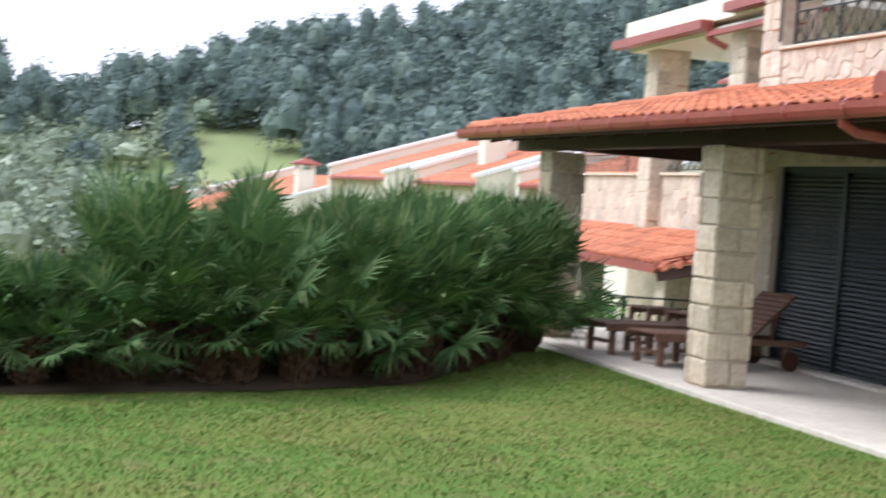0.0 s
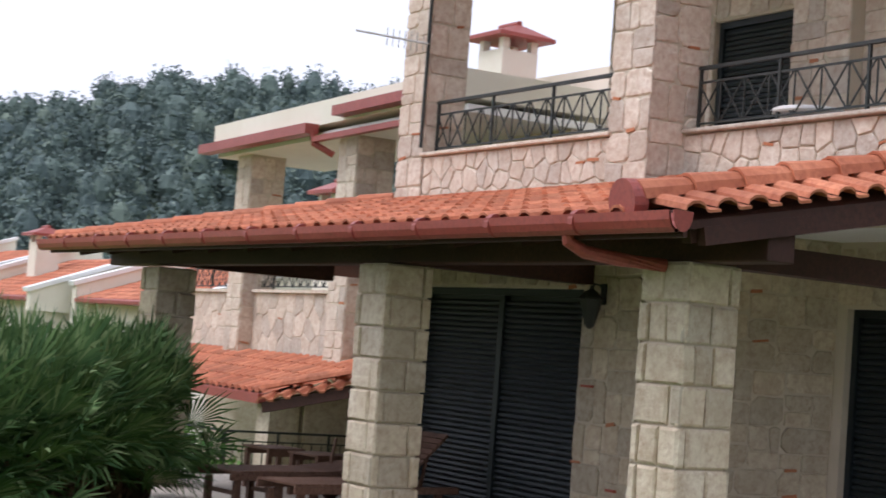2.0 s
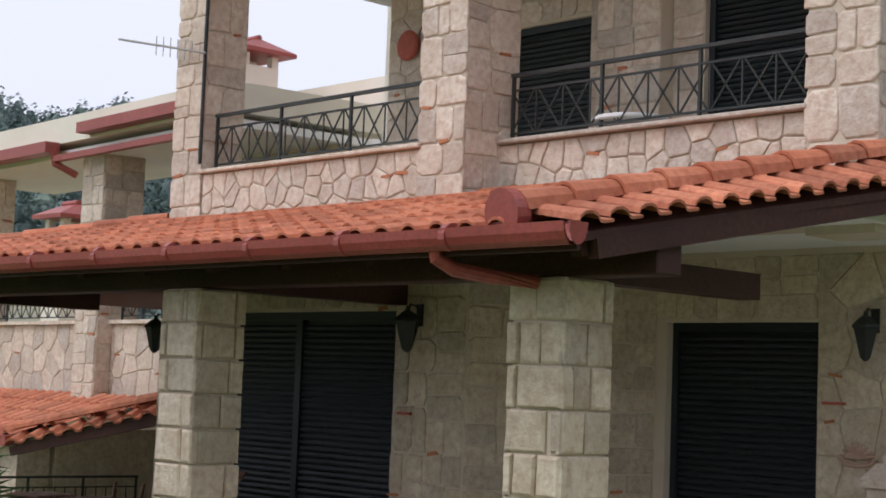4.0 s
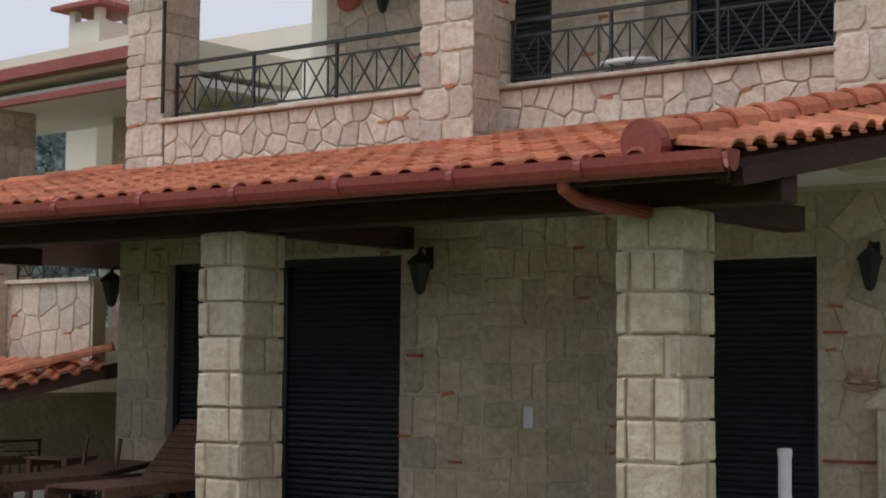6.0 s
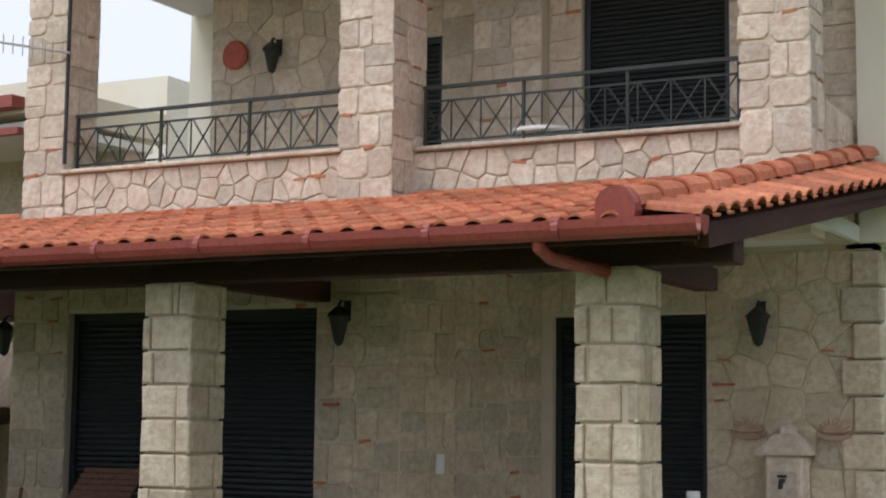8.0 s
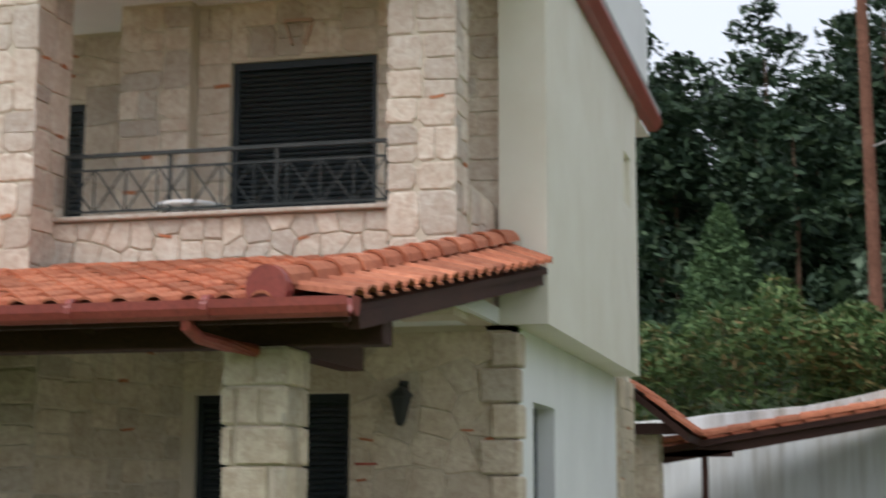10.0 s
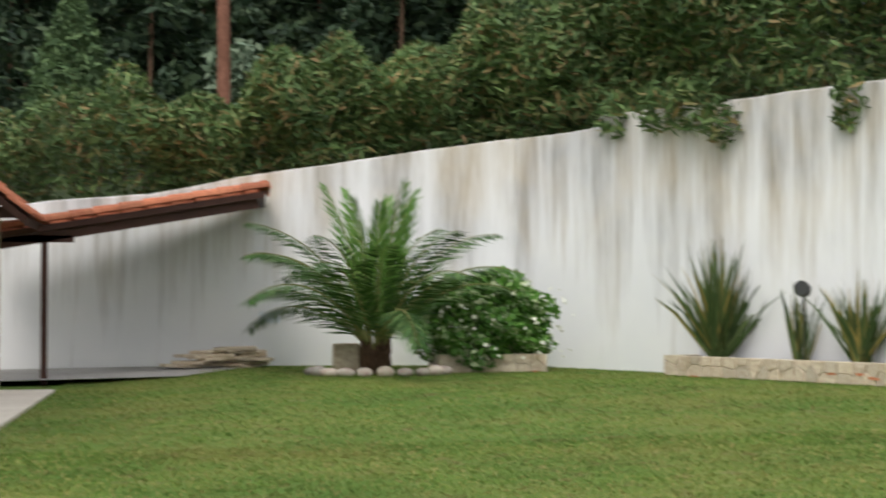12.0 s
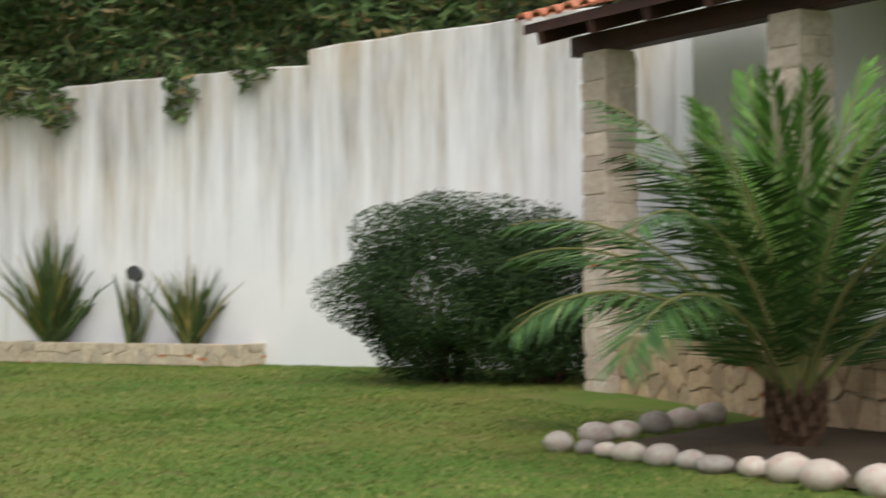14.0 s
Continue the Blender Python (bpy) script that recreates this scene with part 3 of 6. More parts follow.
# ---- pillars of the terrace ----
def pillar(x, y, w, top, label, seed, mat=M_STONE, z0=FLOOR, course=0.262):
    t = thing("pillar", label, "pillar", group="stone pillars of the terrace", at=pose(x, y, 0))
    part("core", Geo().box(0.03, w - 0.03, 0.03, w - 0.03, z0 - 0.04, top), M_MORTAR, t)
    r = random.Random(seed)
    n = round((top - z0) / course)
    h = (top - z0) / n
    for k in range(n):
        z = z0 + k * h
        j = lambda: r.uniform(-0.02, 0.02)
        for side in range(4):
            cuts = [0] + sorted(r.sample([0.16, 0.22, 0.5, 0.58, 0.72, 0.8], r.choice((1, 1, 2)))) + [1]
            for a, b in zip(cuts, cuts[1:]):
                if b - a < 0.1:
                    continue
                x0, x1 = a * w + 0.006, b * w - 0.006
                p = [(x0 + j() * 0.4, z + 0.008), (x1 + j() * 0.4, z + 0.008), (x1 + j() * 0.4, z + h - 0.008), (x0 + j() * 0.4, z + h - 0.008)]
                cx, cz = (x0 + x1) / 2, z + h / 2
                me = stone_data("stone", [(q[0] - cx, q[1] - cz) for q in p], 0.032 + r.uniform(-0.006, 0.008), mat, r, 0.018)
                ob = new("stone", me)
                ob.parent = t
                o = ((0.032, 0.032, 0), (w - 0.032, 0.032, 90), (w - 0.032, w - 0.032, 180), (0.032, w - 0.032, 270))[side]
                s = -0.032
                ob.matrix_basis = pose(o[0], o[1], 0, 0, 0, o[2]) @ Matrix.Translation((cx + s, 0, cz))
    return t


pillar(-11.1, 10.28, 0.46, 2.39, "square pillar of cream stone blocks beside the palm hedge", 21)
pillar(-6.23, 10.24, 0.46, 2.41, "square pillar of cream stone blocks between the loungers and lawn", 22)
pillar(-2.67, 10.34, 0.46, 2.42, "square pillar of cream stone blocks under the roof corner", 23)

# ---- upper floor ----
slab_up = wall("balcony_floor", [(-9.6, -1.62, 12.62, 15.6, 2.96, 3.10)], M_WHITE, "white concrete balcony slab seen from below")
wp1 = wall("balcony_parapet", [(-9.05, -5.8, 12.53, 12.75, 2.95, 3.76), (-5.35, -2.28, 12.95, 13.17, 2.95, 3.795)], M_MORTAR, "balcony parapet faced with irregular pale stones")
clad(wp1, 3.22, 0.58, (-9.03, 12.53, 3.18), 0, M_STONE_UP, "crazy", 31, 0.035, 0.20)
clad(wp1, 3.07, 0.60, (-5.35, 12.95, 3.195), 0, M_STONE_UP, "crazy", 32, 0.035, 0.20)
wp2 = wall("balcony_parapet_side", [(-1.90, -1.68, 13.35, 14.26, 2.95, 4.05)], M_MORTAR, "stone faced side parapet of the balcony")
clad(wp2, 0.9, 0.95, (-1.68, 13.36, 3.08), 90, M_STONE_UP, "crazy", 33)
for x0, x1, y0, z0 in ((-9.05, -5.83, 12.46, 3.765), (-5.32, -2.26, 12.87, 3.80)):
    solid("parapet_coping", Geo().box(x0, x1, y0, y0 + 0.34, z0, z0 + 0.04), M_STONE_UP, "thin pale stone coping on the balcony parapet", "coping", kind="structure", bev=0.01)
for i, (x0, x1, y0, y1) in enumerate(((-9.56, -9.03, 12.5, 13.0), (-5.88, -5.30, 12.5, 13.15), (-2.29, -1.68, 12.9, 13.35))):
    t = thing("balcony_pillar", "tall pale stone pillar carrying the balcony roof", "pillar", group="pillars of the balcony", kind="")
    part("core", Geo().box(x0 + 0.03, x1 - 0.03, y0, y1, 2.9, 6.15), M_MORTAR, t)
    clad(t, x1 - x0, 3.05, (x0, y0, 3.05), 0, M_STONE_UP, "ashlar", 40 + i)
    clad(t, y1 - y0, 3.05, (x1 - 0.03, y0, 3.05), 90, M_STONE_UP, "ashlar", 50 + i)
    clad(t, y1 - y0, 3.05, (x0 + 0.03, y1, 3.05), 270, M_STONE_UP, "ashlar", 60 + i)
wu = wall("wall_balcony", [(-4.62, -4.27, 14.35, 14.6, 3.1, 6.15), (-4.27, -2.81, 14.35, 14.6, 5.56, 6.15), (-2.81, -1.62, 14.35, 14.6, 3.1, 6.15)], M_MORTAR, "pale stone faced wall behind the balcony")
clad(wu, 0.35, 3.0, (-4.62, 14.35, 3.12), 0, M_STONE_UP, seed=71)
clad(wu, 1.18, 3.0, (-2.81, 14.35, 3.12), 0, M_STONE_UP, seed=72)
clad(wu, 1.46, 0.56, (-4.27, 14.35, 5.58), 0, M_STONE_UP, seed=73)
breast = wall("chimney_breast", [(-5.35, -4.62, 14.18, 15.5, 3.1, 6.15)], M_MORTAR, "projecting stone chimney breast on the balcony")
clad(breast, 0.73, 3.0, (-5.35, 14.18, 3.12), 0, M_STONE_UP, seed=74)
wu2 = wall("wall_balcony_rear", [(-9.05, -7.28, 14.95, 15.2, 3.1, 6.15), (-7.28, -6.1, 14.95, 15.2, 5.42, 6.15), (-6.1, -5.35, 14.95, 15.2, 3.1, 6.15)], M_MORTAR, "recessed stone faced balcony wall with a second door")
clad(wu2, 1.77, 3.0, (-9.05, 14.95, 3.12), 0, M_STONE_UP, "crazy", 75)
clad(wu2, 0.75, 3.0, (-6.1, 14.95, 3.12), 0, M_STONE_UP, "crazy", 76)
clad(wu2, 1.18, 0.68, (-7.28, 14.95, 5.44), 0, M_STONE_UP, "ashlar", 77)
shutter("door_3", 1.46, 2.44, pose(-4.27, 14.45, 3.12), "closed dark roller shutter on the balcony", 1, 0.05)
shutter("door_4", 1.18, 2.30, pose(-7.28, 15.05, 3.12), "closed dark shutter at the back of the balcony", 1)
ceiling = solid("ceiling", Geo().box(-9.75, -1.62, 12.35, 15.6, 6.15, 6.35), M_WHITE, "plain cream balcony soffit", "ceiling", kind="structure")
wall("wall_upper_front", [(-1.62, -1.18, 14.2, 14.45, 2.95, 6.7)], M_PLASTER, "cream plastered strip of the upper front wall")
wall("wall_upper_east", [(-1.43, -1.18, 14.45, 19.34, 2.95, 6.7), (-1.43, -1.18, 19.34, 19.9, 2.95, 4.98), (-1.43, -1.18, 19.34, 19.9, 5.62, 6.7), (-1.43, -1.18, 19.9, 20.5, 2.95, 6.7), (-1.43, -1.3, 19.3, 19.95, 4.9, 5.7)], M_PLASTER, "cream plastered overhanging upper side wall")
wall("overhang_soffit", [(-1.62, -1.43, 14.45, 20.5, 2.953, 3.1), (-9.3, -1.5, 20.3, 20.5, 3.0, 6.7)], M_PLASTER, "plastered underside of the overhanging upper storey")
solid("wall_roof_parapet", Geo().box(-1.75, -1.3, 15.6, 23.0, 6.6, 8.4), M_WHITE, "white plastered wall rising above the side gutter", "wall", kind="structure")
solid("roof_slab", Geo().box(-9.75, -1.2, 12.35, 20.6, 6.36, 6.7), M_PLASTER, "cream edged flat roof slab of the villa", "roof", kind="structure")
gt = thing("side_gutter", "red-brown metal gutter along the upper side eave", "gutter")
prof = [(-0.02, 0.0), (-0.02, -0.16), (0.10, -0.16), (0.18, -0.06), (0.18, 0.0)]
g = Geo().add([(-1.18 + a, y, 6.6 + b) for y in (14.15, 22.0) for a, b in prof], [(i, i + 1, 6 + i, 5 + i) for i in range(4)] + [(0, 1, 2, 3, 4), (9, 8, 7, 6, 5)])
part("trough", g, M_RED, gt)
part("fascia", Geo().box(-1.3, -1.02, 14.15, 22.0, 6.605, 6.72), M_GREY, gt, "grey metal edge strip")


# ---- tiled roofs ----
def tile_data(name, mat, pitch=0.24, length=0.40):
    """One interlocking roof tile: a barrel and a pan, its lower edge at y = 0 and rising along +y in its own plane."""
    pf = []
    for k in range(6):
        a = math.pi * (1 - k / 5)
        pf.append((pitch * 0.29 + math.cos(a) * pitch * 0.29, 0.012 + math.sin(a) * 0.055))
    pf += [(pitch * 0.66, 0.004), (pitch * 0.96, 0.006)]
    n = len(pf)
    v = [(x, 0, z + 0.022) for x, z in pf] + [(x, length, z) for x, z in pf] + [(x, 0.0, z + 0.004) for x, z in pf]
    f = [(i, i + 1, n + i + 1, n + i) for i in range(n - 1)] + [(2 * n + i, 2 * n + i + 1, i + 1, i) for i in range(n - 1)]
    return Geo().add(v, f).data(name, mat)


def cap_data(name, mat, length=0.40, r0=0.105, r1=0.085):
    """One ridge tile: a half pipe, wider at its lower end, along +y."""
    n = 7
    v = []
    for y, r in ((0, r0), (length, r1)):
        v += [(math.cos(math.pi * k / (n - 1)) * r, y, math.sin(math.pi * k / (n - 1)) * r) for k in range(n)]
    v += [(math.cos(math.pi * k / (n - 1)) * (r0 - 0.02), 0, math.sin(math.pi * k / (n - 1)) * (r0 - 0.02)) for k in range(n)]
    f = [(k + 1, k, n + k, n + k + 1) for k in range(n - 1)] + [(k, k + 1, 2 * n + k + 1, 2 * n + k) for k in range(n - 1)]
    return Geo().add(v, f).data(name, mat)


TILE = tile_data("roof_tile", M_TILE)
CAP = cap_data("ridge_tile", M_TILE)


def ridge(parent, a, b, data=None, step=0.34):
    a, b = Vector(a), Vector(b)
    d = (b - a)
    n = max(1, int(d.length / step))
    turn = d.to_track_quat("Y", "Z").to_matrix().to_4x4()
    for k in range(n):
        ob = new("ridge_tile", data or CAP)
        ob.parent = parent
        ob.matrix_basis = Matrix.Translation(a + d * (k / n)) @ turn


SLOPE = math.degrees(math.atan2(0.66, 2.78))
EAVE_Y, EAVE_Z = 9.74, 2.635
roof = thing("terrace_roof", "terracotta tiled lean-to roof over the terrace", "roof", kind="structure")
sl = math.hypot(0.66, 2.78)
dk = Geo()
dk.add([(-12.6, EAVE_Y + 0.02, EAVE_Z - 0.03), (-1.75, EAVE_Y + 0.02, EAVE_Z - 0.03), (-1.62, 12.55, EAVE_Z + 0.63), (-9.6, 12.55, EAVE_Z + 0.63), (-12.6, EAVE_Y + 0.02, EAVE_Z - 0.07), (-1.75, EAVE_Y + 0.02, EAVE_Z - 0.07), (-1.62, 12.55, EAVE_Z + 0.59), (-9.6, 12.55, EAVE_Z + 0.59)],
       [(0, 1, 2, 3), (7, 6, 5, 4), (0, 4, 5, 1), (1, 5, 6, 2), (3, 7, 4, 0), (2, 6, 7, 3)])
dk.add([(-12.62, EAVE_Y, EAVE_Z - 0.07), (-9.6, 12.55, EAVE_Z + 0.59), (-9.6, 16.0, EAVE_Z + 0.59), (-12.62, 16.0, EAVE_Z - 0.07)], [(0, 1, 2, 3)])
dk.add([(x, y, EAVE_Z + z) for z in (0.63, 0.59) for x, y, z in ((-5.3, 12.55, z), (-1.62, 12.55, z), (-1.6, 12.94, z + 0.09), (-5.3, 12.94, z + 0.09))], [(0, 1, 2, 3), (7, 6, 5, 4), (1, 5, 6, 2), (0, 3, 7, 4)])
part("boarding", dk, M_WOOD_DK, roof, "dark stained boarding")
turn = pose(0, 0, 0, SLOPE)
for i in range(44):
    for k in range(9):
        x, s = -12.55 + i * 0.24, k * 0.355
        if k == 8 and x < -5.25:
            continue
        yy = EAVE_Y - 0.04 + s * math.cos(radians(SLOPE))
        zz = EAVE_Z - 0.02 + s * math.sin(radians(SLOPE))
        if x < -12.6 + (yy - EAVE_Y) * 1.08 + 0.02 or x > -2.2 + (yy - EAVE_Y) * 0.14:
            continue
        ob = new("roof_tile", TILE)
        ob.parent = roof
        ob.matrix_basis = Matrix.Translation((x, yy, zz + rng.uniform(-0.004, 0.004))) @ pose(0, 0, 0, SLOPE + rng.uniform(-0.5, 0.5), 0, rng.uniform(-0.6, 0.6))
# left hip
ridge(roof, (-12.5, EAVE_Y + 0.05, EAVE_Z + 0.03), (-9.62, 12.5, EAVE_Z + 0.68))
# right verge strip: short tiles that fall outwards from the raked ridge
ridge(roof, (-2.1, 9.78, 2.74), (-1.52, 14.1, 3.68), cap_data("ridge_tile", M_TILE, 0.42, 0.13, 0.10), 0.36)
part("ridge_end", Geo().tube([(-2.13, 9.70, 2.72), (-2.12, 9.80, 2.73)], [0.145, 0.145], 18), M_RED, roof, "painted round ridge end")
A0, A1, B0, B1 = Vector((-2.06, 9.86, 2.72)), Vector((-1.5, 14.1, 3.62)), Vector((-1.56, 9.74, 2.62)), Vector((-1.12, 14.15, 3.46))
nt_ = 20
for k in range(nt_):
    s = (k + 0.5) / nt_
    hi, lo = A0.lerp(A1, s), B0.lerp(B1, s)
    d = (hi - lo)
    along = (B1 - B0).normalized()
    up = along.cross(d).normalized()
    if up.z < 0:
        up = -up
    yv = d.normalized()
    xv = yv.cross(up).normalized()
    m = Matrix(((xv.x, yv.x, up.x, 0), (xv.y, yv.y, up.y, 0), (xv.z, yv.z, up.z, 0), (0, 0, 0, 1)))
    ob = new("roof_tile", TILE)
    ob.parent = roof
    ob.matrix_basis = Matrix.Translation(lo - xv * 0.12) @ m @ Matrix.Diagonal((1, d.length / 0.40, 1, 1))
vb = Geo().add([B0 + Vector((-0.05, 0, -0.03)), B1 + Vector((-0.05, 0, -0.03)), A1 + Vector((0, 0, -0.03)), A0 + Vector((0, 0, -0.03)), B0 + Vector((-0.05, 0, -0.08)), B1 + Vector((-0.05, 0, -0.08)), A1 + Vector((-0.2, 0, -0.08)), A0 + Vector((-0.2, 0, -0.12))], [(0, 1, 2, 3), (7, 6, 5, 4), (0, 4, 5, 1), (3, 2, 6, 7), (0, 3, 7, 4), (1, 5, 6, 2)])
part("verge_board", vb, M_WOOD_DK, roof, "dark stained verge board")

beam = thing("terrace_beam", "dark stained timber beam resting on the pillars", "beam", kind="structure")
part("beam", Geo().box(-12.4, -1.57, 10.40, 10.62, 2.42, 2.60), M_WOOD_DK, beam, bev=0.01)
for k in range(13):
    x = -11.9 + k * 0.85
    part("rafter", Geo().bar((x, 9.85, EAVE_Z - 0.1), (x, 12.5, EAVE_Z + 0.53), 0.08, 0.12), M_WOOD_DK, beam)
for x in (-11.1, -6.23, -2.67):
    part("cross_beam", Geo().box(x + 0.14, x + 0.32, 10.62, 12.5, 2.42, 2.60), M_WOOD_DK, beam)
part("verge_rafter", Geo().bar((-1.62, 9.9, 2.52), (-1.25, 14.15, 3.34), 0.08, 0.11), M_WOOD_DK, beam)

gut = thing("terrace_gutter", "red-brown half-round metal gutter with joints along the eave", "gutter")
pf = [(0.075 * math.cos(a), 0.125 * math.sin(a)) for a in [math.pi + math.pi * k / 7 for k in range(8)]]
x = -12.72
while x < -1.6:
    x1 = min(x + 0.93, -1.54)
    g = Geo()
    v = [(xx, 9.68 + a, 2.645 + b) for xx in (x, x1 - 0.015) for a, b in pf]
    v += [(xx, 9.68 + a * 0.85, 2.645 + b * 0.85) for xx in (x, x1 - 0.015) for a, b in pf]
    f = [(i, i + 1, 9 + i, 8 + i) for i in range(7)] + [(17 + i, 16 + i, 24 + i, 25 + i) for i in range(7)] + [(0, 8, 24, 16), (15, 7, 23, 31)]
    part("gutter_length", g.add(v, f), M_RED, gut)
    part("joint_band", Geo().tube([(x1 - 0.04, 9.68, 2.60), (x1 + 0.01, 9.68, 2.60)], [0.082, 0.082], 14), M_RED, gut) if x1 < -1.6 else None
    x = x1
part("end_cap", Geo().add([(-1.54, 9.68 + a, 2.645 + b) for a, b in pf] + [(-1.53, 9.68 + a, 2.645 + b) for a, b in pf], [tuple(range(8)), tuple(range(15, 7, -1))] + [(i, i + 1, 9 + i, 8 + i) for i in range(7)]), M_RED, gut)
part("fascia", Geo().box(-12.6, -1.6, 9.745, 9.775, 2.50, 2.66), M_WOOD_DK, gut, "dark fascia board")
part("downpipe_elbow", Geo().tube([(-2.66, 9.70, 2.58), (-2.66, 9.72, 2.49), (-2.62, 9.82, 2.43), (-2.52, 10.05, 2.40), (-2.44, 10.34, 2.39)], 0.045, 10), M_RED, gut, "curved red downpipe")


# ---- balcony railings ----
def railing(name, a, b, z0, z1, label, group, cell=0.29, cross=True, mat=M_IRON):
    """An iron railing from a to b (x, y): posts, three rails and crossed bars."""
    t = thing(name, label, "railing", group=group)
    a, b = Vector((*a, 0)), Vector((*b, 0))
    L = (b - a).length
    up = lambda s, z: a.lerp(b, s / L) + Vector((0, 0, z))
    part("handrail", Geo().bar(up(0, z1), up(L, z1), 0.045, 0.03), mat, t)
    part("middle_rail", Geo().bar(up(0, z1 - 0.13), up(L, z1 - 0.13), 0.018), mat, t)
    part("bottom_rail", Geo().bar(up(0, z0 + 0.06), up(L, z0 + 0.06), 0.018), mat, t)
    for k in range(4):
        s = 0.02 + (L - 0.04) * k / 3
        part("post", Geo().bar(up(s, z0), up(s, z1), 0.026, up=(1, 0, 0)), mat, t)
    n = max(1, round(L / cell))
    for k in range(n):
        s0, s1 = L * k / n, L * (k + 1) / n
        if cross:
            part("crossbar", Geo().bar(up(s0, z0 + 0.06), up(s1 - 0.03, z1 - 0.13), 0.012), mat, t)
            part("crossbar", Geo().bar(up(s0, z1 - 0.13), up(s1 - 0.03, z0 + 0.06), 0.012), mat, t)
        if k:
            part("baluster", Geo().bar(up(s0 - 0.015, z0 + 0.06), up(s0 - 0.015, z1 - 0.13), 0.012, up=(1, 0, 0)), mat, t)
    return t


railing("balcony_railing", (-9.0, 12.63), (-5.88, 12.63), 3.805, 4.36, "dark iron balcony railing with crossed bars", "balcony railings")
railing("balcony_railing", (-5.28, 13.02), (-2.30, 13.02), 3.84, 4.40, "dark iron balcony railing with crossed bars", "balcony railings")


# ---- lamps and small wall things ----
def lantern(m, label="black iron wall lantern on a curved bracket"):
    t = thing("wall_lantern", label, "lamp", group="wall lanterns", at=m @ Matrix.Diagonal((0.85, 0.85, 0.85, 1)))
    part("bracket", Geo().tube([(0, 0, 0.12), (0, -0.06, 0.2), (0, -0.14, 0.21), (0, -0.17, 0.15)], 0.014, 8).box(-0.04, 0.04, -0.02, 0.0, 0.0, 0.22), M_IRON, t)
    part("body", Geo().lathe([(0.015, -0.26), (0.04, -0.24), (0.055, -0.22), (0.115, 0.02), (0.12, 0.04)], 6, (0, -0.17, 0)), M_IRON, t)
    part("cap", Geo().lathe([(0.14, 0.04), (0.13, 0.065), (0.06, 0.13), (0.025, 0.15), (0.02, 0.19)], 6, (0, -0.17, 0)), M_IRON, t)
    m_g, nt, b = M_SMOKE
    part("glass", Geo().lathe([(0.05, -0.20), (0.108, 0.0)], 6, (0, -0.171, 0)), m_g, t, "smoky lantern glass")
    return t


M_SMOKE = material("smoky_glass", 0.2)
M_SMOKE[2].inputs["Base Color"].default_value = (0.03, 0.03, 0.035, 1)
lantern(pose(-5.72, 12.465, 2.24))
lantern(pose(-2.49, 14.225, 2.28))
lantern(pose(-9.62, 12.6, 2.2, 0, 0, -60))
lantern(pose(-8.12, 14.915, 5.38))

m_clay, nt_c, b_c = material("red_clay", 0.7)
nt_c.links.new(ramp(nt_c, noise_tex(nt_c, 20).outputs["Fac"], [(0.3, (0.35, 0.08, 0.05)), (0.7, (0.45, 0.12, 0.08))]), b_c.inputs["Base Color"])
solid("wall_plate", Geo().lathe([(0.10, -0.02), (0.16, -0.01), (0.17, 0.02), (0.15, 0.04)], 20), m_clay, "round red clay plate hung on the balcony wall", "plate", at=pose(-8.69, 14.90, 5.44, 90))

ft = thing("wall_fountain", "carved pale stone wall fountain with a brass tap", "fountain")
part("base", Geo().box(-2.55, -1.95, 13.86, 14.22, FLOOR, 0.16).box(-2.5, -2.0, 13.9, 14.22, 0.16, 0.30), M_STONE_UP, ft, bev=0.02)
part("column", Geo().box(-2.42, -2.08, 13.98, 14.22, 0.30, 1.12), M_STONE_UP, ft, bev=0.025)
part("panel", Geo().box(-2.36, -2.14, 13.965, 13.98, 0.36, 0.98), M_STONE_UP, ft)
cap = Geo().box(-2.47, -2.03, 13.93, 14.22, 1.12, 1.18)
cap.add([(-2.44, 13.95, 1.18), (-2.06, 13.95, 1.18), (-2.06, 14.22, 1.18), (-2.44, 14.22, 1.18), (-2.34, 14.02, 1.30), (-2.16, 14.02, 1.30), (-2.16, 14.2, 1.30), (-2.34, 14.2, 1.30)], [(0, 1, 5, 4), (1, 2, 6, 5), (2, 3, 7, 6), (3, 0, 4, 7), (4, 5, 6, 7)])
cap.lathe([(0.10, 1.30), (0.09, 1.35), (0.04, 1.38)], 10, (-2.25, 14.1, 0))
part("cap", cap, M_STONE_UP, ft)
part("tap", Geo().tube([(-2.25, 13.98, 0.90), (-2.25, 13.90, 0.90), (-2.25, 13.87, 0.84)], 0.02, 8).box(-2.29, -2.21, 13.92, 13.94, 0.93, 0.95), M_IRON, ft, "dark metal tap")


def rosette(x, z, y=14.21):
    t = thing("carved_rosette", "reddish carved stone flower rosette set in the wall", "relief", group="carved rosettes")
    g = Geo()
    for k in range(9):
        a = math.pi * (0.05 + 0.9 * k / 8)
        g.tube([(x, y, z), (x + math.cos(a) * 0.09, y - 0.02, z + math.sin(a) * 0.07), (x + math.cos(a) * 0.15, y - 0.005, z + math.sin(a) * 0.12)], [0.012, 0.02, 0.008], 6)
    for s in (0.16, 0.12):
        g.tube([(x + math.cos(math.pi + math.pi * k / 8) * s, y - 0.01, z + math.sin(math.pi + math.pi * k / 8) * s * 0.4) for k in range(9)], 0.012, 6)
    part("petals", g, M_TEAK_RED, t)


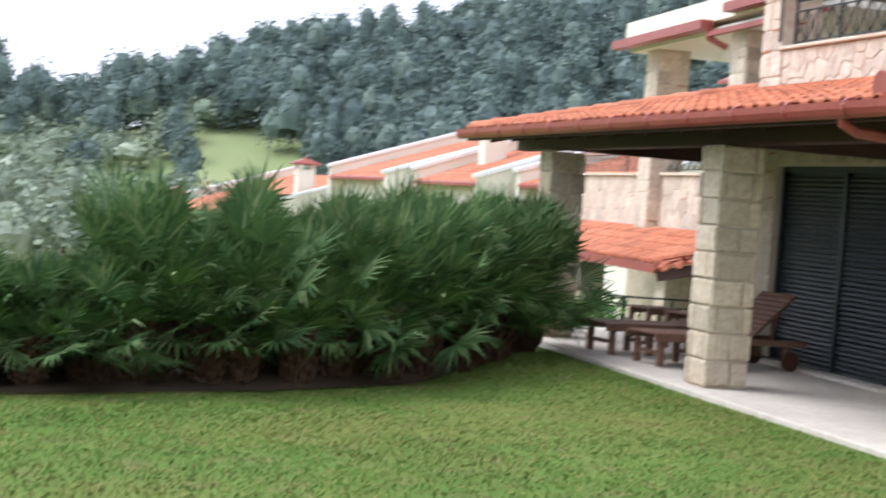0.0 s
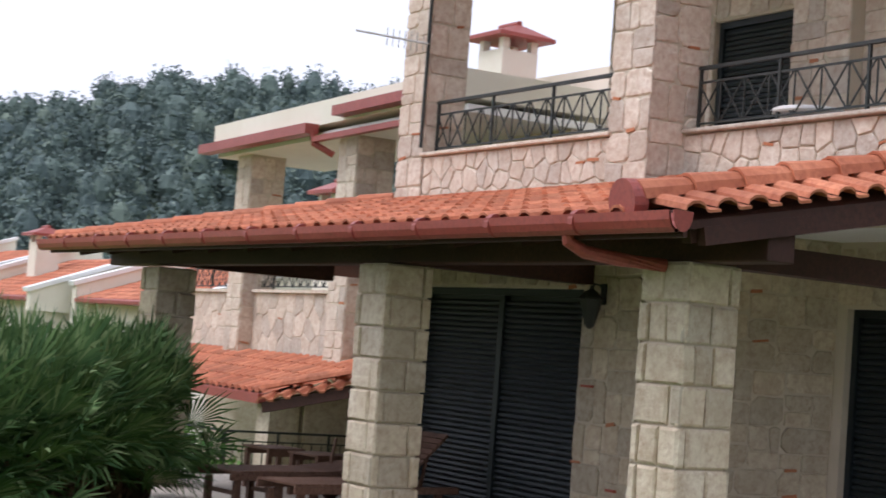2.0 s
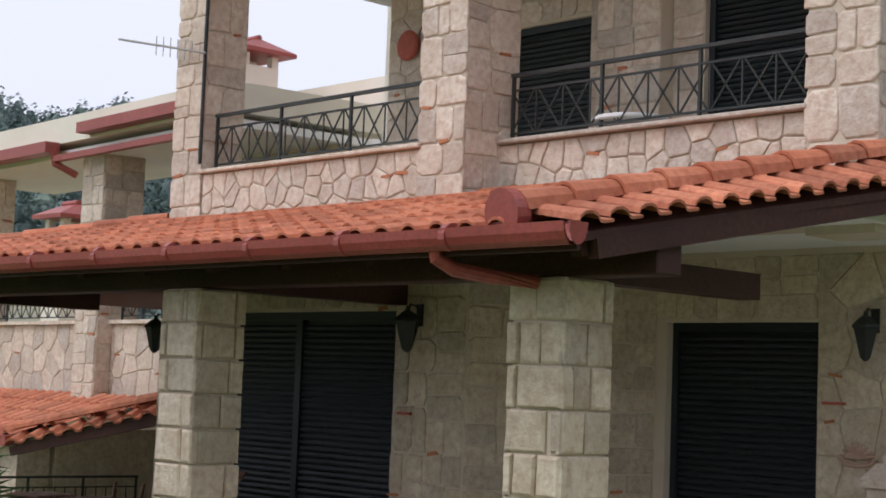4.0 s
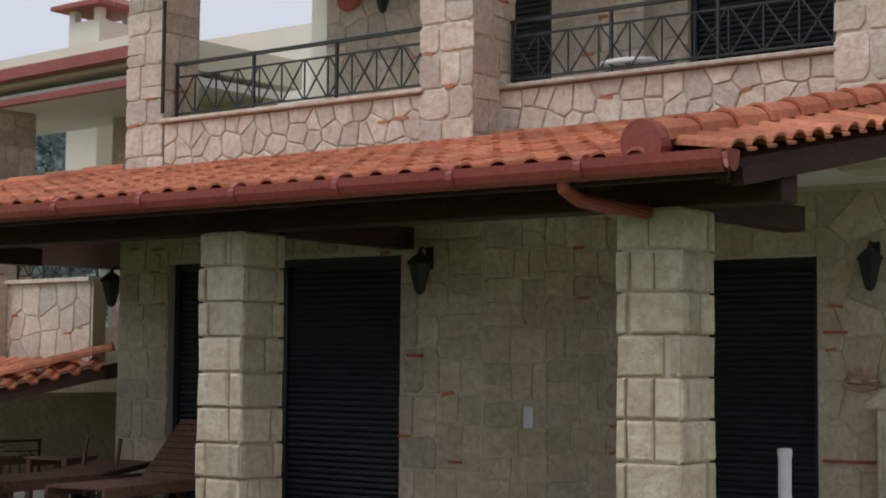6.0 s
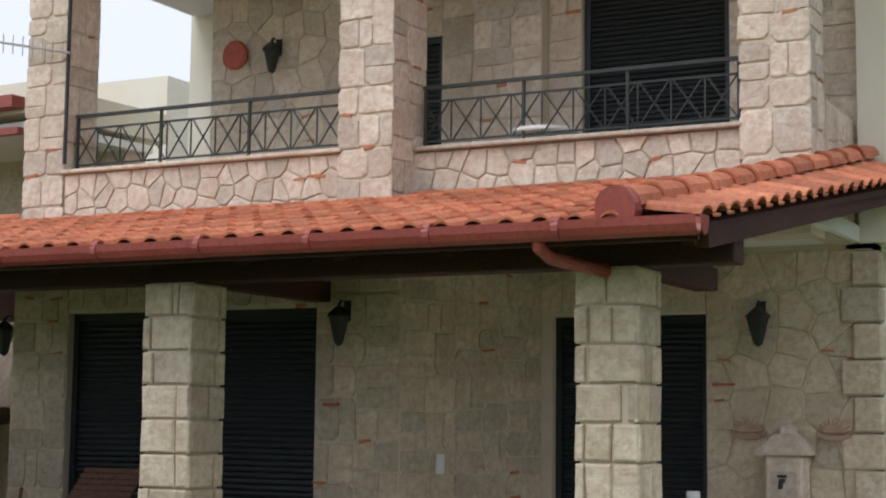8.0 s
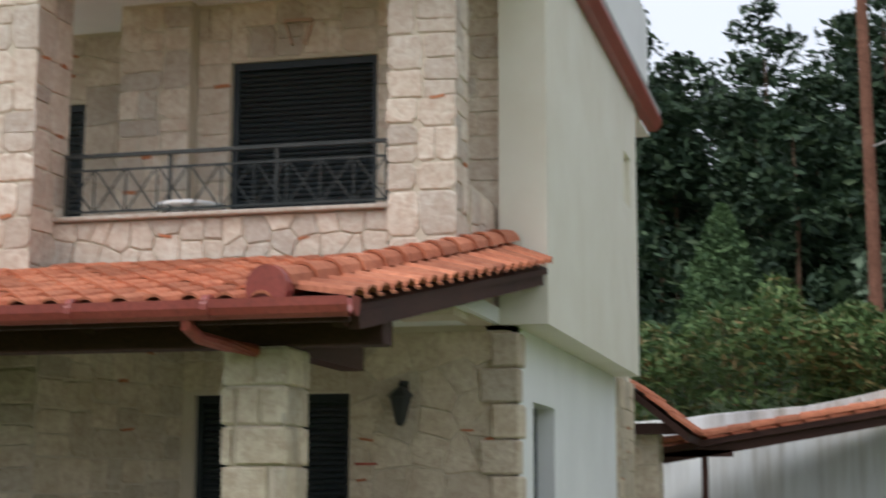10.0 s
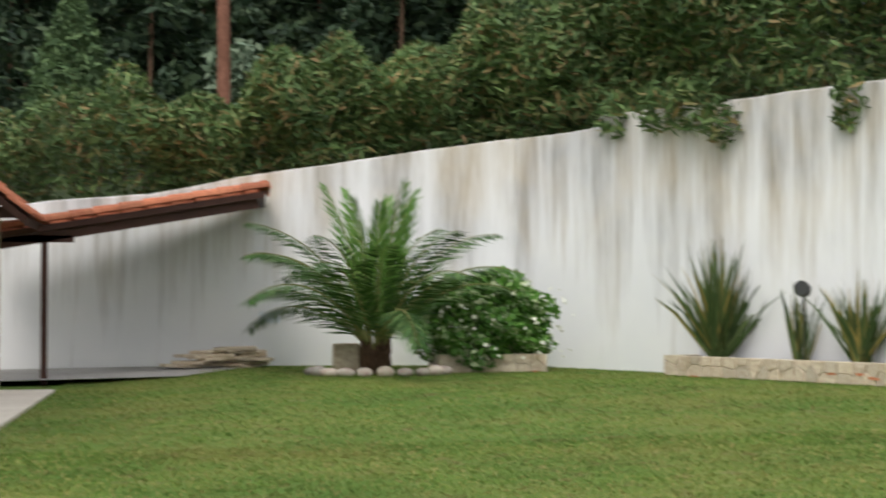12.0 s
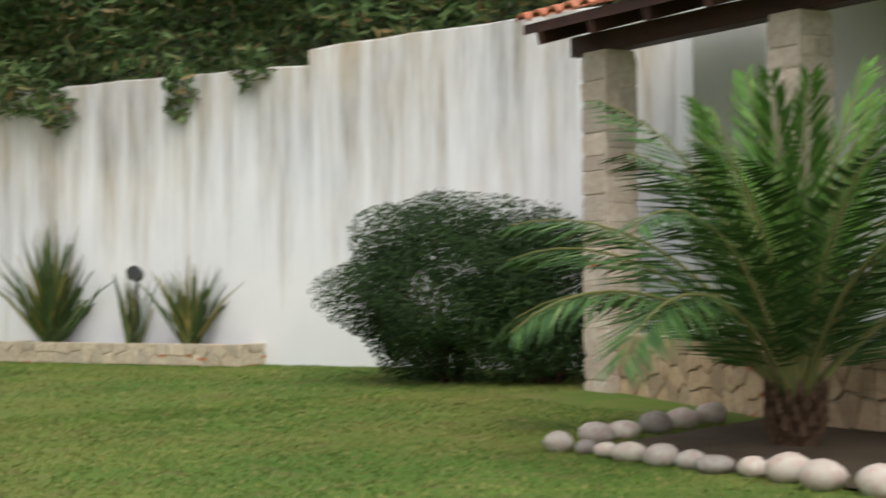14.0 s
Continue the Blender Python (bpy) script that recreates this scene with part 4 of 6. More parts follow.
M_TEAK_RED = two_scale("reddish_carved_stone", (0.42, 0.27, 0.19), (0.52, 0.36, 0.27), small=30)
rosette(-2.62, 1.32)
rosette(-1.86, 1.32)
solid("keystone_relief", Geo().bar((-3.72, 14.30, 5.92), (-3.44, 14.30, 5.92), 0.03).bar((-3.72, 14.30, 5.92), (-3.64, 14.30, 5.68), 0.025).bar((-3.44, 14.30, 5.92), (-3.52, 14.30, 5.68), 0.025), M_TEAK_RED, "raised keystone outline over the balcony door", "relief")
for x, y, z, w in ((-2.95, 14.215, 1.72, 0.2), (-1.85, 14.215, 0.66, 0.5), (-2.96, 14.215, 0.66, 0.45), (-5.95, 12.452, 1.50, 0.16), (-5.5, 12.452, 0.62, 0.12)):
    solid("tile_strip", Geo().box(x, x + w, y - 0.008, y + 0.02, z, z + 0.022), m_clay, "thin strip of red clay tile set in the stone joints", "tile strip", group="clay tile strips in the wall")

m_pvc, nt_p, b_p = material("white_plastic", 0.4)
nt_p.links.new(ramp(nt_p, noise_tex(nt_p, 8).outputs["Fac"], [(0.3, (0.76, 0.77, 0.78)), (0.7, (0.84, 0.84, 0.84))]), b_p.inputs["Base Color"])
solid("white_pipe", Geo().lathe([(0.05, -0.02), (0.05, 0.72), (0.056, 0.72), (0.056, 0.765), (0.05, 0.775)], 16), m_pvc, "upright white plastic pipe standing on the terrace", "pipe", smooth=False, at=pose(-2.68, 12.85, FLOOR))
solid("socket_box", Geo().box(-0.05, 0.05, -0.03, 0, -0.09, 0.09), m_pvc, "white weatherproof socket on the stone wall", "socket", bev=0.01, at=pose(-5.2, 12.5, 0) @ pose(0, 0, 0, 0, 0, ang) @ pose(0.45, -0.035, 1.0))
vent = thing("wall_vent", "small white framed vent with a dark opening", "vent", at=pose(-5.2, 12.5, 0) @ pose(0, 0, 0, 0, 0, ang) @ pose(1.62, -0.035, 0.33))
part("frame", Geo().box(-0.07, 0.07, -0.015, 0.0, -0.12, 0.12), m_pvc, vent)
part("grille", Geo().box(-0.05, 0.05, -0.02, -0.014, -0.10, 0.10), M_IRON, vent)

aer = thing("tv_aerial", "grey metal television aerial on the balcony pillar", "aerial")
part("mast", Geo().tube([(-8.96, 12.42, 3.85), (-8.96, 12.42, 6.1)], 0.02, 8), M_IRON, aer)
part("boom", Geo().tube([(-8.9, 12.38, 4.95), (-10.5, 12.38, 5.30)], 0.012, 6), M_GREY, aer)
for k in range(7):
    x = -9.0 - k * 0.13
    part("element", Geo().tube([(x, 12.38, 4.87 + k * 0.028), (x, 12.38, 5.07 + k * 0.028)], 0.005, 5), M_GREY, aer)

tb = thing("balcony_table", "small round white table on the balcony", "table")
part("tabletop", Geo().lathe([(0.30, 3.93), (0.32, 3.945), (0.32, 3.965), (0.30, 3.975)], 24, (-4.2, 13.3, 0)), m_pvc, tb)
part("leg", Geo().lathe([(0.2, 3.10), (0.19, 3.13), (0.03, 3.16), (0.03, 3.93)], 12, (-4.2, 13.3, 0)), m_pvc, tb)
solid("soffit_floodlight", Geo().box(-0.13, 0.13, -0.07, 0.07, -0.09, 0.0), M_GREY, "small grey floodlight under the balcony soffit", "floodlight", bev=0.01, at=pose(-1.75, 12.6, 6.15))


# ---- terrace furniture ----
def lounger(m, raised=42):
    t = thing("sun_lounger", "dark weathered slatted wooden sun lounger with raised back", "sun lounger", group="sun loungers on the terrace", at=m)
    W = 0.62
    for s in (-1, 1):
        part("side_rail", Geo().box(s * W / 2 - 0.02, s * W / 2 + 0.02, 0, 1.95, 0.27, 0.34), M_TEAK, t, bev=0.006)
    for y in (0.12, 0.62):
        for s in (-1, 1):
            part("leg", Geo().box(s * (W / 2 - 0.06) - 0.03, s * (W / 2 - 0.06) + 0.03, y - 0.035, y + 0.035, 0, 0.27), M_TEAK, t, bev=0.006)
        part("stretcher", Geo().box(-W / 2 + 0.08, W / 2 - 0.08, y - 0.015, y + 0.015, 0.12, 0.16), M_TEAK, t)
    sl = Geo().box(-W / 2 - 0.01, W / 2 + 0.01, 0, 0.062, 0, 0.02).data("slat", M_TEAK)
    for k in range(16):
        part("slat", sl, M_TEAK, t, at=pose(0, 0.01 + k * 0.075, 0.342))
    br = pose(0, 1.22, 0.345, raised)
    for k in range(10):
        part("back_slat", sl, M_TEAK, t, at=br @ pose(0, k * 0.075, 0))
    for s in (-1, 1):
        part("back_rail", Geo().box(s * 0.24 - 0.018, s * 0.24 + 0.018, 0, 0.76, -0.045, 0), M_TEAK, t, at=br)
        part("prop", Geo().bar((s * 0.2, 1.55, 0.30), (s * 0.2, 1.62, 0.66), 0.025), M_TEAK, t)
        part("wheel", Geo().tube([(s * (W / 2 + 0.03), 1.72, 0.11), (s * (W / 2 + 0.07), 1.72, 0.11)], 0.11, 18), M_WOOD_DK, t, "dark wooden wheel")
        part("rear_leg", Geo().box(s * (W / 2 - 0.03) - 0.02, s * (W / 2 - 0.03) + 0.02, 1.68, 1.76, 0.10, 0.27), M_TEAK, t)
    part("axle", Geo().tube([(-W / 2, 1.72, 0.11), (W / 2, 1.72, 0.11)], 0.012, 6), M_IRON, t)
    return t


lounger(pose(-7.78, 10.42, FLOOR, 0, 0, 7), 42)
lounger(pose(-8.88, 10.30, FLOOR, 0, 0, 8), 6)


def side_table(m):
    t = thing("side_table", "small dark wooden side table on the terrace", "table", group="side tables on the terrace", at=m)
    for k in range(6):
        part("top_slat", Geo().box(-0.25, 0.25, -0.25 + k * 0.084, -0.18 + k * 0.084, 0.44, 0.462), M_TEAK, t)
    for x in (-0.21, 0.21):
        for y in (-0.21, 0.21):
            part("leg", Geo().box(x - 0.025, x + 0.025, y - 0.025, y + 0.025, 0, 0.44), M_TEAK, t)
        part("apron", Geo().box(x - 0.012, x + 0.012, -0.185, 0.185, 0.37, 0.44), M_TEAK, t)


side_table(pose(-9.75, 11.95, FLOOR, 0, 0, 12))
side_table(pose(-10.45, 11.75, FLOOR, 0, 0, 8))

# loose slabs beside the side wall
sp = thing("stacked_slabs", "low stack of pale stone slabs with a grey board on top", "stone slabs")
part("slab", Geo().box(-1.42, -0.72, 14.3, 15.5, FLOOR, 0.12), M_STONE, sp, bev=0.012)
part("slab", Geo().box(-1.4, -0.8, 14.4, 15.3, 0.12, 0.18), M_STONE, sp, bev=0.012)
part("board", Geo().box(-1.44, -0.95, 14.2, 15.0, 0.18, 0.22), M_GREY, sp, "grey board")

# ---- rear porch and carport ----
porch = thing("rear_porch_roof", "small tiled porch roof with dark timber underside", "roof", kind="structure")
part("boarding", Geo().add([(-1.7, 22.2, 3.06), (-0.75, 22.2, 2.30), (-0.75, 24.6, 2.30), (-1.7, 24.6, 3.06), (-1.7, 22.2, 2.96), (-0.78, 22.2, 2.20), (-0.78, 24.6, 2.20), (-1.7, 24.6, 2.96)], [(0, 1, 2, 3), (7, 6, 5, 4), (0, 4, 5, 1), (1, 5, 6, 2), (2, 6, 7, 3), (3, 7, 4, 0)]), M_WOOD_DK, porch, "dark stained boarding")
for k in range(10):
    for j in range(3):
        ob = new("roof_tile", TILE)
        ob.parent = porch
        ob.matrix_basis = Matrix.Translation((-0.72 - j * 0.31, 22.22 + k * 0.24, 2.31 + j * 0.25)) @ pose(0, 0, 0, 0, 0, 90) @ pose(0, 0, 0, 38.6, 0, 0)
part("beam", Geo().box(-1.6, -0.9, 22.3, 22.42, 2.30, 2.45), M_WOOD_DK, porch)
pp = thing("porch_pier", "stone pier under the rear porch", "pier", kind="structure")
part("core", Geo().box(-1.70, -1.20, 22.55, 23.0, 0, 2.46), M_MORTAR, pp)
clad(pp, 0.5, 2.4, (-1.70, 22.55, FLOOR - 0.04), 0, M_STONE, seed=91)
clad(pp, 0.45, 2.4, (-1.20, 22.55, FLOOR - 0.04), 90, M_STONE, seed=92)

car = thing("carport", "lean-to carport roof with terracotta tiles against the wall", "carport")
C0, C1 = Vector((-1.75, 24.0, 2.14)), Vector((2.42, 24.0, 2.82))
part("boarding", Geo().add([C0 + Vector((0, 0, -0.03)), C1 + Vector((0, 0, -0.03)), C1 + Vector((0.1, 2.6, -0.03)), C0 + Vector((0, 2.9, -0.03)), C0 + Vector((0, 0, -0.12)), C1 + Vector((0, 0, -0.12)), C1 + Vector((0.1, 2.6, -0.12)), C0 + Vector((0, 2.9, -0.12))], [(0, 1, 2, 3), (7, 6, 5, 4), (0, 4, 5, 1), (1, 5, 6, 2), (2, 6, 7, 3), (3, 7, 4, 0)]), M_WOOD_DK, car, "dark stained boarding")
tilt = math.degrees(math.atan2(0.68, 4.17))
for k in range(11):
    for j in range(12):
        ob = new("roof_tile", TILE)
        ob.parent = car
        ob.matrix_basis = Matrix.Translation(C0 + Vector((-0.05 + j * 0.355, -0.03 + (k + 1) * 0.24, -0.01 + j * 0.058))) @ pose(0, 0, 0, 0, 0, -90) @ pose(0, 0, 0, tilt)
ridge(car, C0 + Vector((0, 0.02, 0.02)), C1 + Vector((0, 0.02, 0.03)))
ridge(car, C1 + Vector((-0.02, 0, 0.03)), C1 + Vector((0.06, 2.5, 0.03)))
part("beam", Geo().bar(C0 + Vector((0, 0.15, -0.2)), C1 + Vector((-0.1, 0.15, -0.2)), 0.1, 0.14), M_WOOD_DK, car)
for y in (24.15,):
    part("post", Geo().box(-0.755, -0.665, y - 0.045, y + 0.045, -0.05, 2.12), M_WOOD_DK, car)
    part("cross_beam", Geo().box(-1.75, -0.3, y - 0.05, y + 0.05, 2.04, 2.14), M_WOOD_DK, car)
solid("carport_floor", Geo().add([(x, y, lawn_level(x, y) + 0.025) for x, y in ((-5, 23.6), (1.2, 23.9), (2.6, 26.55), (-5, 27.95))], [(0, 1, 2, 3)]), M_GREY, "worn grey concrete under the carport", "paving", kind="structure")
pile = thing("slab_pile", "low pile of broken stone slabs by the wall", "stone slabs")
r_ = random.Random(5)
for k in range(22):
    w, d = r_.uniform(0.4, 0.8), r_.uniform(0.3, 0.5)
    me = bevelled(Geo().box(-w / 2, w / 2, -d / 2, d / 2, 0, 0.05).data("slab", M_STONE), 0.012)
    part("slab", me, M_STONE, pile, at=pose(1.75 + r_.uniform(-0.55, 0.55), 26.0 + r_.uniform(-0.12, 0.12), 0.16 + (k // 4) * 0.052, r_.uniform(-3, 3), r_.uniform(-3, 3), r_.uniform(-25, 25)))
m_blue, nt_b, b_b = material("faded_blue_sign", 0.5)
nt_b.links.new(ramp(nt_b, noise_tex(nt_b, 14).outputs["Fac"], [(0.35, (0.50, 0.62, 0.72)), (0.6, (0.72, 0.76, 0.78))]), b_b.inputs["Base Color"])
solid("wall_sign", Geo().box(-0.16, 0.16, -0.012, 0, -0.09, 0.09), m_blue, "small faded pale blue sign on the white wall", "sign", at=pose(2.6, 26.605, 0.93, 0, 0, -10.4))


# ---- neighbouring houses ----
def tiles_joined(geo, origin, ux, uy, nx, ny, pitch=0.26, step=0.36):
    """Barrel tiles joined into one mesh; ux runs along the eave, uy up the slope."""
    ux, uy = Vector(ux).normalized(), Vector(uy).normalized()
    up = ux.cross(uy)
    pf = [(0.0, 0.01), (0.05, 0.06), (0.10, 0.075), (0.15, 0.06), (0.19, 0.01), (0.26, 0.005)]
    o = Vector(origin)
    for i in range(nx):
        for k in range(ny):
            b = o + ux * (i * pitch) + uy * (k * step)
            v = [b + ux * x + up * (z + 0.02) for x, z in pf] + [b + uy * (step + 0.03) + ux * x + up * z for x, z in pf] + [b + ux * x + up * (z - 0.01) for x, z in pf]
            geo.add(v, [(j, j + 1, 7 + j, 6 + j) for j in range(5)] + [(12 + j, 13 + j, j + 1, j) for j in range(5)])


NB = Matrix.Translation((-14.4, 15.0, 0)) @ pose(0, 0, 0, 0, 0, -4) @ Matrix.Translation((13.65, -15.0, 0))
nb = thing("neighbour_house", "neighbouring stone villa with tiled terrace roof and balcony", "house", at=NB)
part("wall", Geo().box(-24.0, -10.6, 16.6, 22.0, -3.0, 1.9), M_STONE, nb, "pale stone wall")
part("upper_wall", Geo().box(-13.2, -10.4, 16.2, 16.58, 1.5, 4.7), M_STONE_UP, nb, "pale stone wall")
pb = part("parapet", Geo().box(-23.2, -11.95, 15.0, 15.2, 1.2, 2.42), M_MORTAR, nb)
clad(pb, 11.2, 1.0, (-23.18, 15.0, 1.42), 0, M_STONE_UP, "crazy", 101, 0.03, 0.34)
part("coping", Geo().box(-23.2, -11.95, 14.92, 15.25, 2.42, 2.47), M_STONE_UP, nb)
for x in (-18.4, -14.35):
    p_ = part("pillar", Geo().box(x, x + 0.62, 14.75, 15.35, 1.2, 4.7), M_MORTAR, nb)
    clad(p_, 0.62, 3.45, (x, 14.75, 1.22), 0, M_STONE_UP, "ashlar", 103 + int(x))
    clad(p_, 0.60, 3.45, (x + 0.62, 14.75, 1.22), 90, M_STONE_UP, "ashlar", 123 + int(x))
part("roof_slab", Geo().box(-19.0, -10.3, 14.5, 16.9, 4.88, 5.24), M_PLASTER, nb, "cream roof parapet")
part("soffit", Geo().box(-19.0, -10.3, 14.6, 16.6, 4.70, 4.80), M_WHITE, nb)
part("gutter", Geo().box(-19.15, -14.6, 14.28, 14.5, 4.74, 4.89).box(-14.6, -10.4, 14.40, 14.5, 4.62, 4.70).box(-13.75, -10.4, 14.3, 14.5, 4.92, 5.06), M_RED, nb, "red-brown gutter")
part("rainpipe", Geo().tube([(-14.62, 14.4, 4.8), (-14.62, 14.45, 4.6), (-14.45, 14.7, 4.45)], 0.05, 8), M_RED, nb)
gt_ = Geo()
for k in range(4):
    tiles_joined(gt_, (-23.4, 13.55 + k * 0.338, 0.92 + k * 0.125), (1, 0, 0), (0, 1, 0.37), 38 + k * 2, 1)
tagged(part("terrace_roof", gt_, M_TILE_FAR, nb, "terracotta tiled terrace roof"), kind="stuff")
part("terrace_gutter", Geo().box(-23.5, -13.4, 13.4, 13.53, 0.80, 0.93), M_RED, nb, "red-brown gutter")
part("terrace_soffit", Geo().add([(-23.4, 13.5, 0.86), (-13.4, 13.5, 0.86), (-13.4, 15.0, 1.40), (-23.4, 15.0, 1.40)], [(3, 2, 1, 0)]), M_WOOD_DK, nb)
for k, x in enumerate((-22.8, -18.4, -14.0)):
    p_ = part("terrace_pillar", Geo().box(x, x + 0.45, 13.65, 14.1, -2.2, 0.86), M_STONE, nb)
part("side_wall", Geo().box(-13.75, -13.5, 14.15, 16.6, -2.6, 1.02), M_STONE, nb, "stone side wall under the terrace roof")
part("shutter", Geo().box(-18.3, -16.4, 16.5, 16.62, -1.6, 0.5), M_SHUT, nb, "dark closed shutter")
part("shutter", Geo().box(-15.6, -14.6, 16.5, 16.62, -1.6, 0.5), M_SHUT, nb, "dark closed shutter")
ridge(nb, (-13.45, 13.5, 1.0), (-11.6, 15.0, 1.56))
VERGE = Geo()
tiles_joined(VERGE, (-13.2, 13.3, 0.80), (1.85, 1.5, 0.56), (-0.63, 0.77, 0.3), 9, 1)
part("verge_tiles", VERGE, M_TILE_FAR, nb, "short terracotta verge tiles")
part("verge_rafter", Geo().bar((-13.2, 13.4, 0.76), (-11.45, 14.82, 1.3), 0.1, 0.14), M_WOOD_DK, nb)
part("side_soffit", Geo().add([(-13.4, 13.5, 0.86), (-11.5, 15.0, 1.42), (-11.5, 16.6, 1.42), (-13.4, 16.6, 1.42)], [(0, 1, 2, 3)]), M_WOOD_DK, nb)


def chimney(x, y, z0, z1, w, label):
    t = thing("chimney", label, "chimney", group="chimneys")
    part("shaft", Geo().box(x - w / 2, x + w / 2, y - w / 2, y + w / 2, z0, z1 - 0.42), M_PLASTER, t, bev=0.01)
    for sx in (-1, 1):
        for sy in (-1, 1):
            part("corner_post", Geo().box(x + sx * w * 0.4 - 0.07, x + sx * w * 0.4 + 0.07, y + sy * w * 0.4 - 0.07, y + sy * w * 0.4 + 0.07, z1 - 0.42, z1 - 0.2), M_PLASTER, t)
    q = w * 0.78
    part("cap", Geo().add([(x - q, y - q, z1 - 0.22), (x + q, y - q, z1 - 0.22), (x + q, y + q, z1 - 0.22), (x - q, y + q, z1 - 0.22), (x - q * 0.45, y, z1 + 0.08), (x + q * 0.45, y, z1 + 0.08), (x - q, y - q, z1 - 0.15), (x + q, y - q, z1 - 0.15), (x + q, y + q, z1 - 0.15), (x - q, y + q, z1 - 0.15)],
                     [(3, 2, 1, 0), (0, 1, 7, 6), (1, 2, 8, 7), (2, 3, 9, 8), (3, 0, 6, 9), (6, 7, 5, 4), (8, 9, 4, 5), (7, 8, 5), (9, 6, 4)]), M_RED, t, "red tiled chimney cap")
    part("ridge", Geo().tube([(x - q * 0.5, y, z1 + 0.08), (x + q * 0.5, y, z1 + 0.08)], 0.06, 8), M_RED, t)
    return t


chimney(-18.4, 19.9, 4.6, 7.6, 0.78, "cream chimney with a red tiled cap on the neighbour's roof")
chimney(-21.5, 18.4, 2.4, 4.72, 0.64, "small cream chimney with a red tiled cap")
chimney(-44.0, 20.2, 2.4, 4.5, 0.75, "cream chimney with a red cap on a far roof")
chimney(-60.0, 16.9, 0.6, 2.95, 0.75, "cream chimney with a red cap on a far roof")
chimney(-70.0, 12.6, -0.9, 1.2, 0.75, "cream chimney with a red cap on a far roof")
# roof of the neighbour seen across the balcony
up_roof = thing("neighbour_upper_roof", "tiled roof and cream wall of the neighbour seen over the balcony", "roof", at=pose(-1.7, 1.0, 0.45))
part("wall", Geo().box(-18.0, -12.6, 20.0, 24.0, 3.0, 6.5), M_PLASTER, up_roof, "cream plastered wall")
gg = Geo()
tiles_joined(gg, (-17.6, 18.1, 5.35), (1, 0, 0), (0, 1, 0.3), 14, 5)
tagged(part("tiles", gg, M_TILE_FAR, up_roof), kind="stuff")
part("eave", Geo().box(-17.7, -13.9, 18.0, 18.12, 5.2, 5.36), M_RED, up_roof)
part("soffit", Geo().box(-17.7, -13.9, 18.1, 20.0, 5.22, 5.32), M_WHITE, up_roof)


def row_house(x0, x1, ye, yr, ze, zr, label):
    """A house of the stepped row: body, tiled slope, and gable walls that rise above the tiles under a white coping."""
    t = thing("row_house", label, "house", group="houses of the row")
    part("wall", Geo().box(x0 + 0.2, x1 - 0.2, ye + 0.5, yr + 4, ze - 5.5, ze), M_PLASTER, t, "cream plastered wall")
    part("rear_slope", Geo().add([(x, y, z) for x in (x0 + 0.3, x1 - 0.3) for y, z in ((ye + 0.5, ze - 0.1), (yr, zr - 0.1), (yr + 4, ze - 0.1))], [(0, 1, 2), (5, 4, 3), (0, 3, 4, 1), (1, 4, 5, 2)]), M_PLASTER, t)
    g = Geo()
    sl_ = Vector((0, yr - ye, zr - ze))
    tiles_joined(g, (x0 + 0.3, ye, ze), (1, 0, 0), sl_, int((x1 - x0 - 0.6) / 0.26), max(2, int(sl_.length / 0.36)))
    tagged(part("roof", g, M_TILE_FAR, t, "terracotta tiled roof"), kind="stuff")
    for x, up in ((x0, 0.42), (x1 - 0.3, 0.2)):
        low = ze - (5.0 if x == x0 else 0.35)
        pts = [(ye - 0.1, low), (ye - 0.1, ze + up), (yr + 0.2, zr + up + 0.07), (yr + 0.2, low)]
        part("gable_wall", Geo().add([(x + d, y, z) for d in (0, 0.3) for y, z in pts], [(3, 2, 1, 0), (4, 5, 6, 7), (0, 1, 5, 4), (1, 2, 6, 5), (2, 3, 7, 6)]), M_PLASTER, t)
        part("coping", Geo().bar((x + 0.15, ye - 0.2, ze + up + 0.02), (x + 0.15, yr + 0.25, zr + up + 0.13), 0.44, 0.12), M_WHITE, t, "white coping")
    part("gutter", Geo().tube([(x0 + 0.3, ye - 0.06, ze - 0.02), (x1 - 0.3, ye - 0.06, ze - 0.02)], 0.08, 6), M_RED, t, "red-brown gutter")
    return t


row_house(-56.0, -46.3, 17.2, 22.8, 2.28, 4.15, "cream house with terracotta roof and white gable copings")
row_house(-46.0, -38.3, 18.1, 22.0, 2.25, 3.7, "low cream house with terracotta roof and white gable copings")
row_house(-80.0, -58.5, 10.3, 20.4, -0.75, 2.45, "far cream house with terracotta roof and white gable copings")
row_house(-38.0, -29.0, 19.2, 23.0, 2.3, 3.6, "cream house with terracotta roof beside the neighbour")
railing("terrace_railing", (-14.2, 12.9), (-14.0, 15.2), -0.6, 0.42, "dark iron garden railing beside the lower terrace", "garden railings", 0.14, False)
railing("terrace_railing", (-17.6, 12.4), (-14.2, 12.9), -0.6, 0.42, "dark iron garden railing beside the lower terrace", "garden railings", 0.14, False)
railing("neighbour_railing", tuple((NB @ Vector((-23.0, 15.1, 0))).xy), tuple((NB @ Vector((-14.4, 15.1, 0))).xy), 2.47, 2.97, "dark iron balcony railing of the neighbouring villa", "neighbour railings", 0.3)
railing("neighbour_railing", tuple((NB @ Vector((-13.7, 15.1, 0))).xy), tuple((NB @ Vector((-12.0, 15.1, 0))).xy), 2.47, 2.97, "dark iron balcony railing of the neighbouring villa", "neighbour railings", 0.3)


